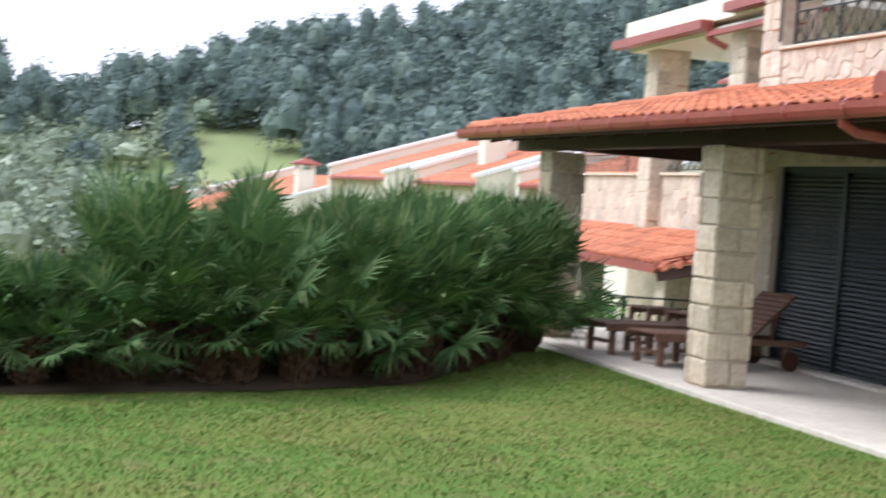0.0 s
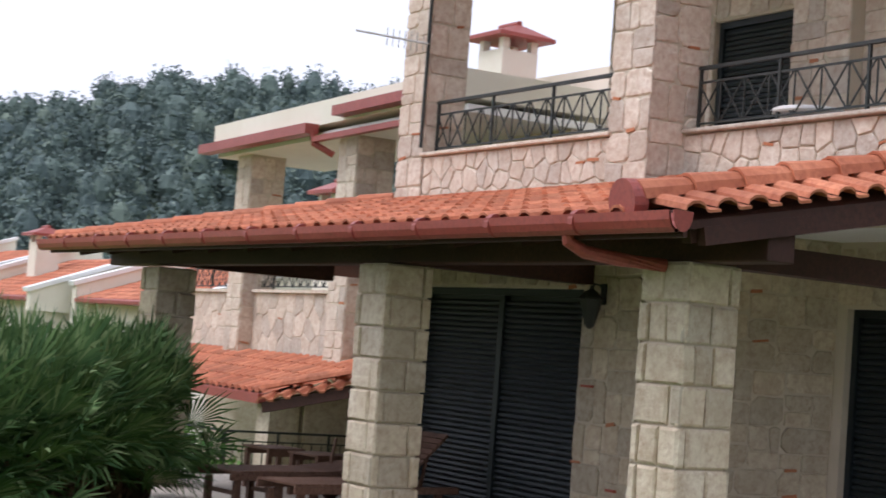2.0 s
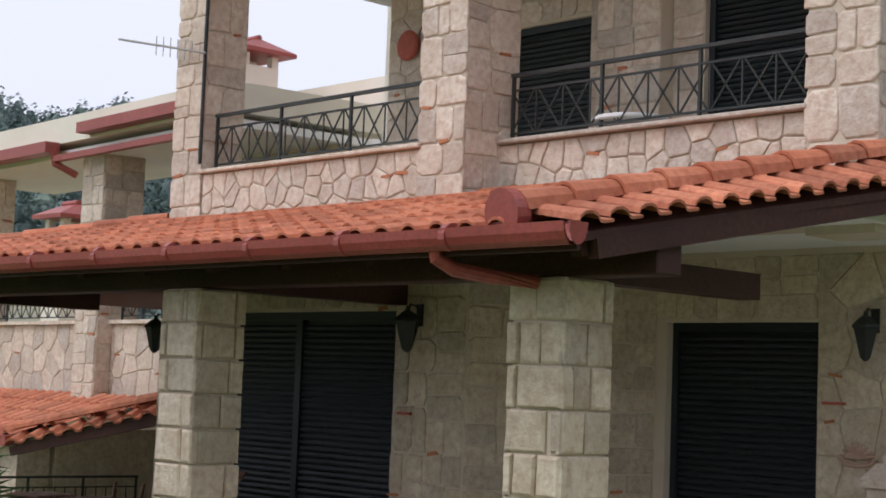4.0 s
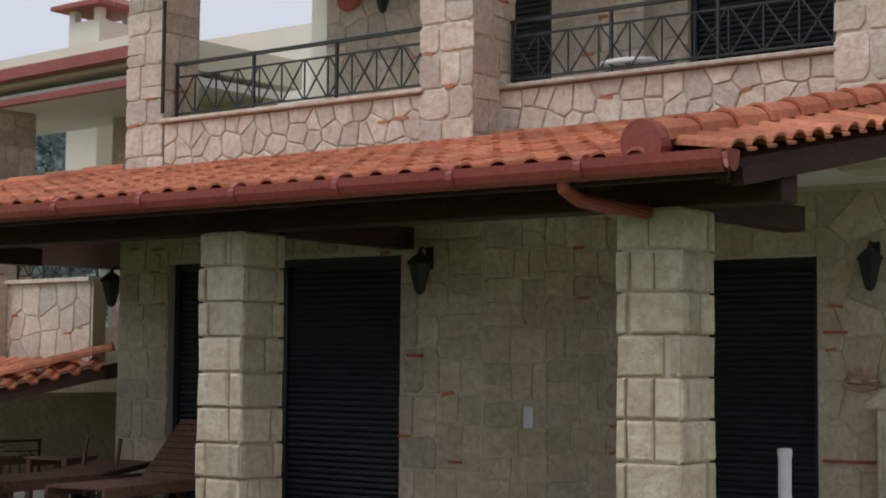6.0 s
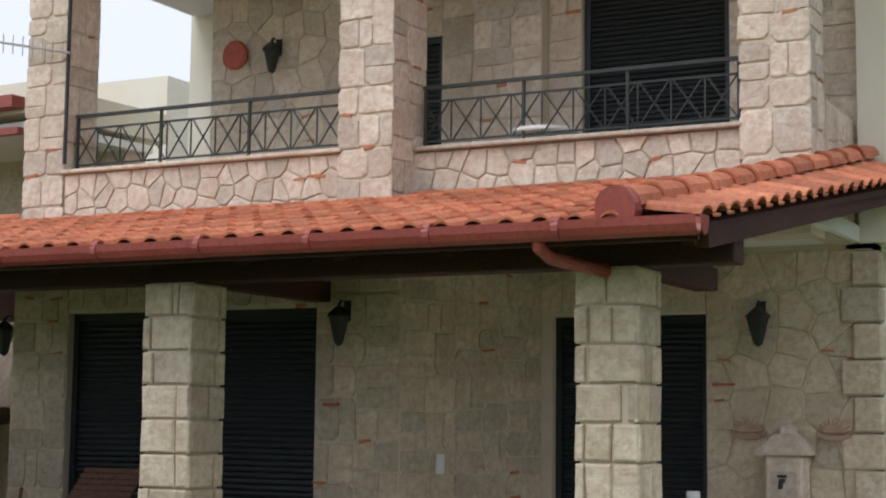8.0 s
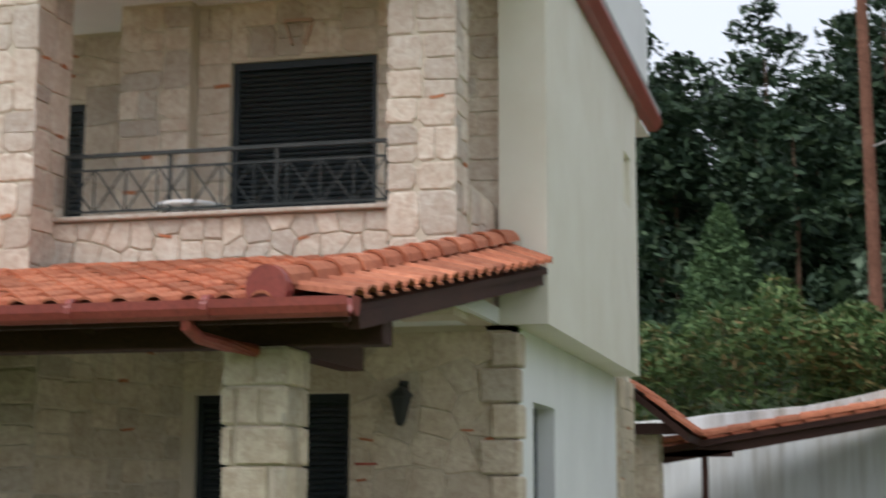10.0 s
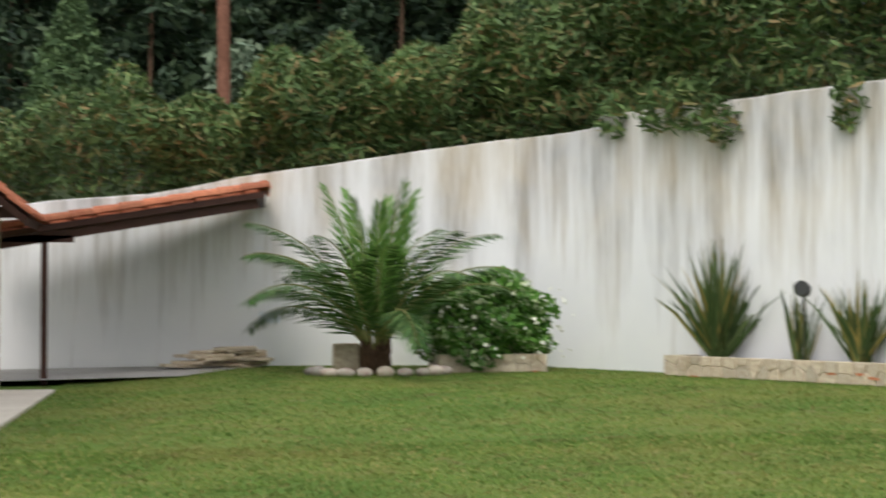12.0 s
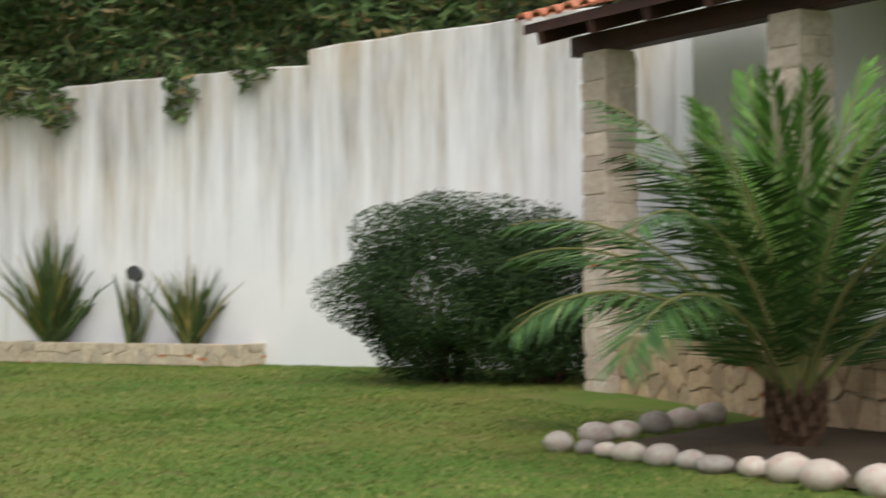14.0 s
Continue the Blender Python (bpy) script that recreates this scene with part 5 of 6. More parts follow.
# ---- plants ----
def fan_palm_parts(seed):
    """Meshes of a bushy fan palm about 1.75 m high: stem with leaf bases, and crown."""
    r = random.Random(seed)
    stem = Geo()
    H = r.uniform(0.62, 0.82)
    stem.tube([(0, 0, -0.05), (0.02, 0, H * 0.5), (0, 0.02, H)], [0.13, 0.15, 0.09], 9)
    for k in range(64):
        a, z = k * 2.4, H * (0.04 + 0.96 * k / 64)
        d = Vector((math.cos(a), math.sin(a), 0))
        b = d * 0.12 + Vector((0, 0, z))
        stem.tube([b, b + d * 0.07 + Vector((0, 0, 0.05)), b + d * 0.09 + Vector((0, 0, 0.11))], [0.036, 0.03, 0.012], 4)
    crown = Geo()
    for k in range(54):
        a = k * 2.399 + r.uniform(-0.3, 0.3)
        e = radians(-14 + 102 * r.random() ** 0.72)
        d = Vector((math.cos(a) * math.cos(e), math.sin(a) * math.cos(e), math.sin(e)))
        L = r.uniform(0.34, 0.74)
        base = Vector((0, 0, H * r.uniform(0.8, 1.05)))
        hub = base + d * L + Vector((0, 0, -0.06 * math.cos(e)))
        crown.bar(base, hub, 0.018, 0.012)
        side = d.cross(Vector((0, 0, 1)))
        side = side.normalized() if side.length > 0.05 else Vector((1, 0, 0))
        up = side.cross(d).normalized()
        roll = r.uniform(-0.7, 0.7)
        side, up = side * math.cos(roll) + up * math.sin(roll), up * math.cos(roll) - side * math.sin(roll)
        R = r.uniform(0.42, 0.62)
        spread = r.uniform(70, 105)
        for j in range(17):
            q = radians(-spread + 2 * spread * j / 16)
            v = d * math.cos(q) + side * math.sin(q) + up * 0.2
            v.normalize()
            wv = (side * math.cos(q) - d * math.sin(q)) * 0.019
            drop = Vector((0, 0, -r.uniform(0.0, 0.15)))
            len_ = R * (0.72 + 0.28 * math.cos(q)) * r.uniform(0.9, 1.08)
            m = hub + v * len_ * 0.55
            t = hub + v * len_ + drop
            crown.add([hub, m - wv, t, m + wv], [(0, 1, 2, 3)])
    return stem.data("stem", M_PALMBARK), crown.data("crown", M_PALM)


PALMS = [fan_palm_parts(s) for s in (1, 2, 3, 4, 5)]
r_ = random.Random(8)
HEDGE = [(-4.35, 2.9), (-4.9, 4.2), (-5.75, 5.9), (-6.9, 7.7), (-8.7, 9.25)]


def hedge_at(s):
    """A place along the front of the hedge, s from 0 to 1."""
    u = s * (len(HEDGE) - 1)
    i = min(len(HEDGE) - 2, int(u))
    return Vector(HEDGE[i]).lerp(Vector(HEDGE[i + 1]), u - i)


k = 0
for row in range(3):
    for i in range(13):
        s = (i + 0.5 * (row % 2)) / 13.4
        p = hedge_at(s) + Vector((-0.83, 0.55)) * (0.42 + row * 0.62) + Vector((r_.uniform(-0.14, 0.14), r_.uniform(-0.14, 0.14)))
        tall = (0.85 + 0.17 * i if i < 4 else 1.62 + 0.018 * i) * r_.uniform(0.86, 1.14)
        wide = 0.7 if tall < 1.2 else r_.uniform(0.8, 0.98)
        label = "young low fan palm at the end of the hedge" if tall < 1.2 else "bushy green fan palm in the hedge beside the lawn"
        t = thing("fan_palm", label, "palm", group="fan palms of the hedge", at=pose(p.x, p.y, lawn_level(p.x, p.y), 0, 0, r_.uniform(0, 360)) @ Matrix.Diagonal((wide, wide, tall / 1.75, 1)))
        st, cr = PALMS[k % 5]
        part("stem", st, M_PALMBARK, t)
        part("crown", cr, M_PALM, t)
        k += 1
bed_pts = [(-4.1, 2.2), (-4.15, 2.9), (-4.7, 4.2), (-5.5, 5.85), (-6.65, 7.6), (-8.5, 9.1), (-10.6, 10.0), (-11.6, 9.2), (-8.3, 4.5), (-7.2, 1.6)]
solid("palm_bed", Geo().add([(x, y, lawn_level(x, y) + 0.018) for x, y in bed_pts], [tuple(range(len(bed_pts)))]), M_SOIL, "dark earth bed under the palm hedge", "soil", kind="structure")


def date_palm(m, seed, length, label, fronds=30):
    t = thing("date_palm", label, "palm", at=m)
    r = random.Random(seed)
    stem = Geo().tube([(0, 0, -0.05), (0, 0, 0.16), (0, 0, 0.36)], [0.15, 0.17, 0.10], 10)
    for k in range(40):
        a, z = k * 2.4, 0.02 + 0.34 * k / 40
        d = Vector((math.cos(a), math.sin(a), 0))
        b = d * 0.13 + Vector((0, 0, z))
        stem.tube([b, b + d * 0.07 + Vector((0, 0, 0.08)), b + d * 0.08 + Vector((0, 0, 0.17))], [0.045, 0.035, 0.015], 4)
    part("stem", stem, M_PALMBARK, t)
    for k in range(fronds):
        s = k / fronds
        a = k * 2.399 + r.uniform(-0.25, 0.25)
        young = s < 0.24
        e0 = radians(r.uniform(78, 88) if young else 78 - 40 * (s - 0.24) / 0.76 + r.uniform(-6, 6))
        L = length * (r.uniform(0.82, 1.0) if young else r.uniform(0.9, 1.1))
        bend = radians(r.uniform(12, 28) if young else 58 + 36 * s + r.uniform(-8, 8))
        out = Vector((math.cos(a), math.sin(a), 0))
        side = Vector((-math.sin(a), math.cos(a), 0))
        pts, p = [], Vector((0, 0, 0.36)) + out * 0.08
        n = 12
        for i in range(n + 1):
            pts.append(p.copy())
            e = e0 - bend * (i / n) ** 1.5
            p = p + (out * math.cos(e) + Vector((0, 0, math.sin(e)))) * (L / n)
        part("rachis", Geo().tube(pts, [0.026 * (1 - 0.85 * i / n) for i in range(n + 1)], 5, caps=False), M_RACHIS, t)
        g = Geo()
        m_ = 74
        spread = 0.34 if young else 0.85
        for i in range(9, m_):
            u = i / m_ * n
            j = min(n - 1, int(u))
            c = pts[j].lerp(pts[j + 1], u - j)
            d = (pts[j + 1] - pts[j]).normalized()
            up = side.cross(d)
            f = i / m_
            ll = length * 0.21 * math.sin(math.pi * (0.16 + 0.76 * f)) + 0.05
            for sg in (-1, 1):
                v = (d * 0.85 + side * sg * spread * r.uniform(0.85, 1.15) + up * r.uniform(0.0, 0.4)).normalized()
                tip = c + v * ll + Vector((0, 0, -0.18 * ll))
                wv = d.cross(v).cross(v).normalized() * 0.0135
                mid = c.lerp(tip, 0.4)
                g.add([c, mid - wv, tip, mid + wv], [(0, 1, 2, 3)])
        part("frond", g, M_DATE_YOUNG if young else M_DATE, t)
    return t


M_RACHIS = two_scale("palm_midrib", (0.13, 0.17, 0.05), (0.20, 0.22, 0.08), (0.24, 0.18, 0.07), small=20, bmp=0.1)
M_DATE_YOUNG = leaf_material("young_date_palm_leaf", (0.07, 0.17, 0.03), (0.15, 0.30, 0.06), (0.26, 0.38, 0.12))
date_palm(pose(3.95, 23.35, lawn_level(3.95, 23.35), 0, 0, 20), 5, 2.45, "young date palm with arching green fronds near the white wall")
date_palm(pose(9.4, 8.5, lawn_level(9.4, 8.5), 0, 0, 100), 9, 2.6, "young date palm with arching fronds ringed by boulders")

m_peb = two_scale("river_boulder", (0.46, 0.43, 0.37), (0.62, 0.59, 0.53), (0.44, 0.30, 0.27), random_tint=0.45, big=2.5, small=16, bmp=0.2, rough=0.7)


def boulder(x, y, w, seed, label, group):
    r = random.Random(seed)
    bm = bmesh.new()
    bmesh.ops.create_icosphere(bm, subdivisions=2, radius=0.5)
    sx, sy, sz = w * r.uniform(0.9, 1.15), w * r.uniform(0.75, 1.0), w * r.uniform(0.55, 0.72)
    for v in bm.verts:
        k = 1 + 0.12 * noise.noise(v.co * 2.2 + Vector((seed * 3.1, 0, 0)))
        v.co = Vector((v.co.x * sx * k, v.co.y * sy * k, v.co.z * sz * k))
    me = bpy.data.meshes.new("boulder")
    bm.to_mesh(me)
    bm.free()
    me.materials.append(m_peb)
    me.polygons.foreach_set("use_smooth", [True] * len(me.polygons))
    ob = new("boulder", me)
    ob.matrix_basis = pose(x, y, lawn_level(x, y) + sz * 0.40, 0, 0, r.uniform(0, 180))
    return tagged(ob, label, "boulder", group)


front = [(7.95, 9.32, 0.24), (8.02, 9.10, 0.16), (8.03, 8.88, 0.2), (8.0, 8.6, 0.22), (8.03, 8.32, 0.24), (8.08, 8.09, 0.2), (8.05, 7.83, 0.24), (8.13, 7.58, 0.2), (8.12, 7.27, 0.29), (8.03, 6.9, 0.32), (8.1, 6.55, 0.3), (8.15, 6.2, 0.28), (8.2, 5.85, 0.3)]
for i, (x, y, w) in enumerate(front):
    boulder(x, y, w, 100 + i, "rounded river boulder edging the palm bed", "boulders round the near palm")
for i, (x, y) in enumerate([(8.42, 9.5), (8.8, 9.66), (9.2, 9.78), (9.57, 9.9), (9.95, 10.0)]):
    boulder(x, y, 0.27, 130 + i, "rounded pale river boulder edging the palm bed", "boulders round the near palm")
for i in range(11):
    a = math.pi + math.pi * (i + 0.3) / 10.5
    boulder(4.0 + 0.95 * math.cos(a), 23.3 + 0.62 * math.sin(a), 0.24, 150 + i, "rounded pale stone in the ring round the palm", "stones round the far palm")
solid("palm_soil", Geo().add([(x, y, lawn_level(x, y) + 0.02) for x, y in ((8.0, 9.2), (8.1, 7.2), (8.2, 5.4), (10.3, 5.4), (10.4, 9.9))], [(0, 1, 2, 3, 4)]), M_SOIL, "dark earth under the near palm", "soil", kind="structure")


def ball_points(n, centre, radii, seed, shell=0.55, floor=0.0):
    """Places for leaves in a lumpy ball, mostly near its skin."""
    r = np.random.RandomState(seed)
    d = r.normal(size=(n, 3))
    d /= np.linalg.norm(d, axis=1)[:, None]
    lum = 1 + 0.16 * np.sin(d[:, 0] * 5 + seed) * np.cos(d[:, 1] * 4 + seed * 2) + 0.12 * np.sin(d[:, 2] * 7 + d[:, 0] * 6)
    rad = (shell + (1 - shell) * r.rand(n) ** 0.6) * lum
    p = d * rad[:, None] * np.array(radii) + np.array(centre)
    return p[p[:, 2] > floor]


def shrub(name, centre, radii, n, size, aspect, mat, seed, label, stems=7, droop=0.0):
    t = thing(name, label, "shrub", at=pose(0, 0, lawn_level(centre[0], centre[1])))
    r = random.Random(seed)
    for k in range(stems):
        g = Geo()
        a = r.uniform(0, math.tau)
        tip = Vector((centre[0] + math.cos(a) * radii[0] * 0.6, centre[1] + math.sin(a) * radii[1] * 0.6, centre[2] + radii[2] * r.uniform(0.1, 0.7)))
        b = Vector((centre[0] + math.cos(a) * 0.12, centre[1] + math.sin(a) * 0.12, 0))
        g.tube([b, b.lerp(tip, 0.5) + Vector((0, 0, 0.1)), tip], [0.035, 0.025, 0.008], 5)
        part("stem", g, M_BARK, t)
    pts = ball_points(n, centre, radii, seed, 0.5, 0.04)
    rs = np.random.RandomState(seed)
    v, f = leaf_cloud(pts, size * rs.uniform(0.6, 1.3, len(pts)), seed, aspect, droop)
    part("crown", cloud_mesh("crown", v, f, mat), mat, t)
    return t


shrub("round_shrub", (10.5, 14.8, 0.95), (1.27, 1.27, 1.02), 72000, 0.047, 0.4, M_SHRUB, 3, "large dense dark green round shrub on the lawn", 9, -0.3)
shrub("round_shrub", (11.25, 14.0, 0.85), (0.95, 0.95, 0.9), 24000, 0.055, 0.4, M_SHRUB, 4, "dense dark green shrub behind the boulders", 7, -0.3)
shrub("flowering_bush", (5.6, 24.1, 0.70), (1.1, 0.85, 0.72), 9000, 0.12, 0.62, M_BUSH, 6, "bright green leafy bush with small pale flowers by the wall", 6)
fl_, nt_f, b_f = material("cream_petals", 0.7)
b_f.inputs["Base Color"].default_value = (0.75, 0.76, 0.62, 1)
fp = ball_points(260, (5.6, 24.0, 0.72), (1.2, 0.92, 0.78), 66, 0.9, 0.1)
fv, ff = leaf_cloud(fp, np.random.RandomState(3).uniform(0.05, 0.09, len(fp)), 67, 0.9)
fv[:, 2] += lawn_level(5.75, 24.0)
tagged(new("bush_flowers", cloud_mesh("bush_flowers", fv, ff, fl_)), "small cream flowers on the bright green bush", "flowers", kind="stuff")
pl = thing("bush_planter", "low rough stone planter below the flowering bush", "planter", at=pose(0, 0, lawn_level(5.7, 23.6)))
part("body", Geo().box(4.9, 6.5, 23.62, 24.6, -0.05, 0.26), M_MORTAR, pl)
clad(pl, 1.6, 0.27, (4.9, 23.62, 0.0), 0, M_STONE, "crazy", 141, 0.04, 0.24)
solid("stone_block", Geo().box(3.42, 3.80, 23.95, 24.3, -0.02, 0.42), M_STONE, "rough stone block behind the palm", "stone block", bev=0.03, at=pose(0, 0, lawn_level(3.6, 24.0)))

# raised bed with flax plants
WD = Vector((4.55, -7.9, 0)).normalized()
WN = Vector((-0.8666, -0.499, 0))
W1 = Vector((6.5, 25.9, 0))
bl = 4.05
BED_Z = 0.15
bed_m = Matrix.Translation(W1 + WD * 3.78 + WN * 0.57 + Vector((0, 0, BED_Z))) @ pose(0, 0, 0, 0, 0, math.degrees(math.atan2(WD.y, WD.x)))
bed = thing("raised_bed", "raised stone edged flower bed against the white wall", "planter", at=bed_m)
part("wall_front", Geo().box(0, bl, 0, 0.14, -0.05, 0.28), M_MORTAR, bed)
part("wall_end", Geo().box(0, 0.14, 0.14, 0.62, -0.05, 0.28).box(bl - 0.14, bl, 0.14, 0.62, -0.05, 0.28), M_MORTAR, bed)
part("soil", Geo().box(0.14, bl - 0.14, 0.14, 0.62, 0.0, 0.24), M_SOIL, bed)
clad(bed, bl, 0.29, (0, 0, 0.0), 0, M_STONE, "crazy", 151, 0.04, 0.22)
clad(bed, 0.62, 0.29, (bl, 0, 0.0), 90, M_STONE, "crazy", 152, 0.04, 0.22)


def flax(s, n, height, spread, seed, label):
    p = W1 + WD * (3.55 + s) + WN * 0.3
    t = thing("flax_plant", label, "plant", group="flax plants in the raised bed", at=pose(p.x, p.y, BED_Z + 0.23))
    r = random.Random(seed)
    g = Geo()
    for k in range(n):
        a = r.uniform(0, math.tau)
        e = radians(r.uniform(90 - spread, 89))
        L = height * r.uniform(0.65, 1.08)
        d = Vector((math.cos(a) * math.cos(e), math.sin(a) * math.cos(e) * 0.7, math.sin(e)))
        side = d.cross(Vector((r.uniform(-1, 1), r.uniform(-1, 1), 0.2))).normalized()
        b = Vector((r.uniform(-0.12, 0.12), r.uniform(-0.08, 0.08), 0))
        w = r.uniform(0.016, 0.028)
        pts = [b, b + d * L * 0.35, b + d * L * 0.7 + Vector((0, 0, -0.01)), b + d * L + Vector((math.cos(a), math.sin(a), -0.9)) * (0.09 * math.cos(e) * L)]
        ws = [w * 0.8, w, w * 0.75, 0.001]
        v = [q + side * x for q, x in zip(pts, ws)] + [q - side * x for q, x in zip(pts, ws)]
        g.add(v, [(i, i + 1, 5 + i, 4 + i) for i in range(3)])
    part("leaves", g, M_YUCCA, t)


flax(0.97, 150, 1.62, 48, 1, "large spiky green flax plant in the raised bed")
flax(2.42, 30, 1.05, 22, 2, "slim upright flax plant in the raised bed")
flax(3.36, 85, 1.18, 44, 3, "spiky flax plant with yellowing leaves in the raised bed")
q = W1 + WD * (3.55 + 2.51) + WN * 0.38
fl = thing("garden_spotlight", "black garden spotlight on a thin stake", "lamp", at=pose(q.x, q.y, BED_Z + 0.23))
part("stake", Geo().tube([(0, 0, -0.05), (0, 0, 0.92)], 0.012, 6), M_IRON, fl)
part("head", Geo().tube([(-0.06, -0.06, 0.98), (0.02, 0.03, 0.95), (0.08, 0.10, 0.92)], [0.10, 0.10, 0.06], 14), M_IRON, fl)

# ---- oleander hedge on the wall ----
rs = np.random.RandomState(21)
pts = []
tops = [(-9.0, 28.75, 4.2), (0.6, 26.98, 4.75), (2.6, 26.6, 5.1), (6.5, 25.9, 6.1), (8.2, 22.9, 6.8), (11.05, 18.0, 7.5), (13.3, 14.1, 7.8)]
lows = [2.3, 2.9, 3.1, 3.75, 3.9, 4.1, 4.4]
for (a, b), (l0, l1), cnt in zip(zip(tops, tops[1:]), zip(lows, lows[1:]), (14000, 7000, 18000, 15000, 20000, 10000)):
    s = rs.rand(cnt)
    x0, y0 = a[0] + (b[0] - a[0]) * s, a[1] + (b[1] - a[1]) * s
    d = np.array([b[0] - a[0], b[1] - a[1]])
    d = d / np.linalg.norm(d)
    nx, ny = -d[1], d[0]
    u = rs.rand(cnt)
    top = a[2] + (b[2] - a[2]) * s + 0.35 * np.sin(x0 * 2.1 + y0) + 0.22 * np.sin(x0 * 5.3 + 1)
    low = l0 + (l1 - l0) * s - 0.05 - 0.35 * np.maximum(0, np.sin(x0 * 1.7 + y0 * 2.3)) ** 6
    z = low + (top - low) * u ** 0.75
    bulge = np.sin(np.pi * u) ** 0.7
    off = 0.25 + (1 - bulge) * 0.9 + rs.rand(cnt) ** 1.6 * 1.3 - bulge * 0.35 - 0.35 * (u < 0.12) + 0.25 * np.sin(x0 * 3 + z * 2)
    pts.append(np.stack([x0 + nx * off, y0 + ny * off, z], 1))
for cx, cy, cz, rad, cnt in ((7.3, 26.9, 4.9, 1.5, 5200), (8.3, 22.4, 3.95, 0.42, 330), (8.6, 22.0, 3.65, 0.30, 200), (8.0, 23.0, 3.95, 0.34, 220), (9.75, 20.15, 3.85, 0.26, 130), (9.7, 20.25, 3.55, 0.16, 60), (7.6, 23.9, 3.9, 0.3, 160), (10.3, 19.2, 4.0, 0.3, 150)):
    pts.append(ball_points(cnt, (cx, cy, cz), (rad, rad, rad * 1.1), int(cx * 10), 0.4, 0.0))
pts = np.concatenate(pts)
v, f = leaf_cloud(pts, rs.uniform(0.12, 0.30, len(pts)), 22, 0.24, -0.35)
tagged(new("oleander_hedge", cloud_mesh("oleander_hedge", v, f, M_OLEANDER)), "thick green oleander hedge with reddish tips above the white wall", "hedge", kind="stuff")
dark = Geo()
for (a, b), (l0, l1) in zip(zip(tops, tops[1:]), zip(lows, lows[1:])):
    d = Vector((b[0] - a[0], b[1] - a[1], 0)).normalized()
    n_ = Vector((-d.y, d.x, 0)) * 1.5
    p, q_ = Vector((a[0], a[1], 0)) + n_, Vector((b[0], b[1], 0)) + n_
    n = max(3, int((q_ - p).length / 0.5))
    for k in range(n):
        c = p.lerp(q_, (k + 0.5) / n)
        h = a[2] + (b[2] - a[2]) * (k + 0.5) / n
        base = land(c.x, c.y) - 0.1
        dark.tube([(c.x, c.y, base), (c.x + rng.uniform(-0.2, 0.2), c.y + rng.uniform(-0.2, 0.2), (base + h) / 2), (c.x + rng.uniform(-0.3, 0.3), c.y + rng.uniform(-0.3, 0.3), h - 0.6)], [0.05, 0.035, 0.01], 5)
tagged(new("oleander_stems", dark.data("oleander_stems", M_BARK)), "brown woody stems inside the oleander hedge", "stems", kind="stuff")

# ---- lamp pole ----
lp = thing("lamp_pole", "tall brown wooden pole with a small curved lamp", "street lamp")
zl = land(2.0, 34.5)
part("pole", Geo().tube([(2.0, 34.5, zl - 0.3), (1.98, 34.5, 7), (1.9, 34.5, 14.0)], [0.15, 0.135, 0.11], 12), two_scale("tarred_pole", (0.17, 0.075, 0.045), (0.24, 0.11, 0.07), (0.12, 0.05, 0.03), small=12, bmp=0.4), lp)
part("arm", Geo().tube([(2.05, 34.4, 8.75), (2.4, 34.3, 8.85), (2.65, 34.25, 8.78), (2.74, 34.22, 8.55)], 0.022, 8), M_GREY, lp)
part("shade", Geo().lathe([(0.17, -0.16), (0.16, -0.12), (0.06, 0.0), (0.04, 0.08)], 14, (2.76, 34.22, 8.48)), m_pvc, lp, "white enamel shade")


# ---- trees ----
def pine_cloud(x, y, z, h, w, seed, clumps=14, per=70, size=0.42):
    r = np.random.RandomState(seed)
    out = []
    for k in range(clumps):
        u = 0.06 + 0.94 * (k + r.rand()) / clumps
        rad = w * (1.15 - u) ** 0.7 * (0.35 + 0.65 * r.rand())
        a = r.rand() * math.tau
        c = np.array([x + math.cos(a) * rad, y + math.sin(a) * rad, z + h * u])
        cr = w * (0.28 + 0.28 * r.rand()) * (1.25 - 0.6 * u)
        d = r.normal(size=(per, 3))
        d /= np.linalg.norm(d, axis=1)[:, None]
        out.append(c + d * (cr * r.rand(per)[:, None] ** 0.45) * np.array([1, 1, 0.6]))
    p = np.concatenate(out)
    return p, size * r.uniform(0.6, 1.4, len(p))


def wood(name, places, mat, label, category, seed, clumps, per, size, aspect=0.6, trunk=True):
    """Many trees as one thing: trunks and clumped crowns."""
    P, S, tr = [], [], Geo()
    for i, (x, y, h, w) in enumerate(places):
        z = land(x, y)
        p, s = pine_cloud(x, y, z, h, w, seed + i, clumps, per, size)
        P.append(p)
        S.append(s)
        if trunk:
            tr.tube([(x, y, z - 0.5), (x + 0.1, y, z + h * 0.5), (x, y + 0.1, z + h * 0.85)], [0.012 * h, 0.008 * h, 0.003 * h], 5)
    v, f = leaf_cloud(np.concatenate(P), np.concatenate(S), seed, aspect, -0.2)
    tagged(new(name, cloud_mesh(name, v, f, mat)), label, category, kind="stuff")
    if trunk:
        tagged(new(name + "_trunks", tr.data("trunks", M_BARK)), "brown trunks of the " + category, "trunks", kind="stuff")


def polar(yaw, r):
    return CENTRE.x - r * math.sin(radians(yaw)), CENTRE.y + r * math.cos(radians(yaw))


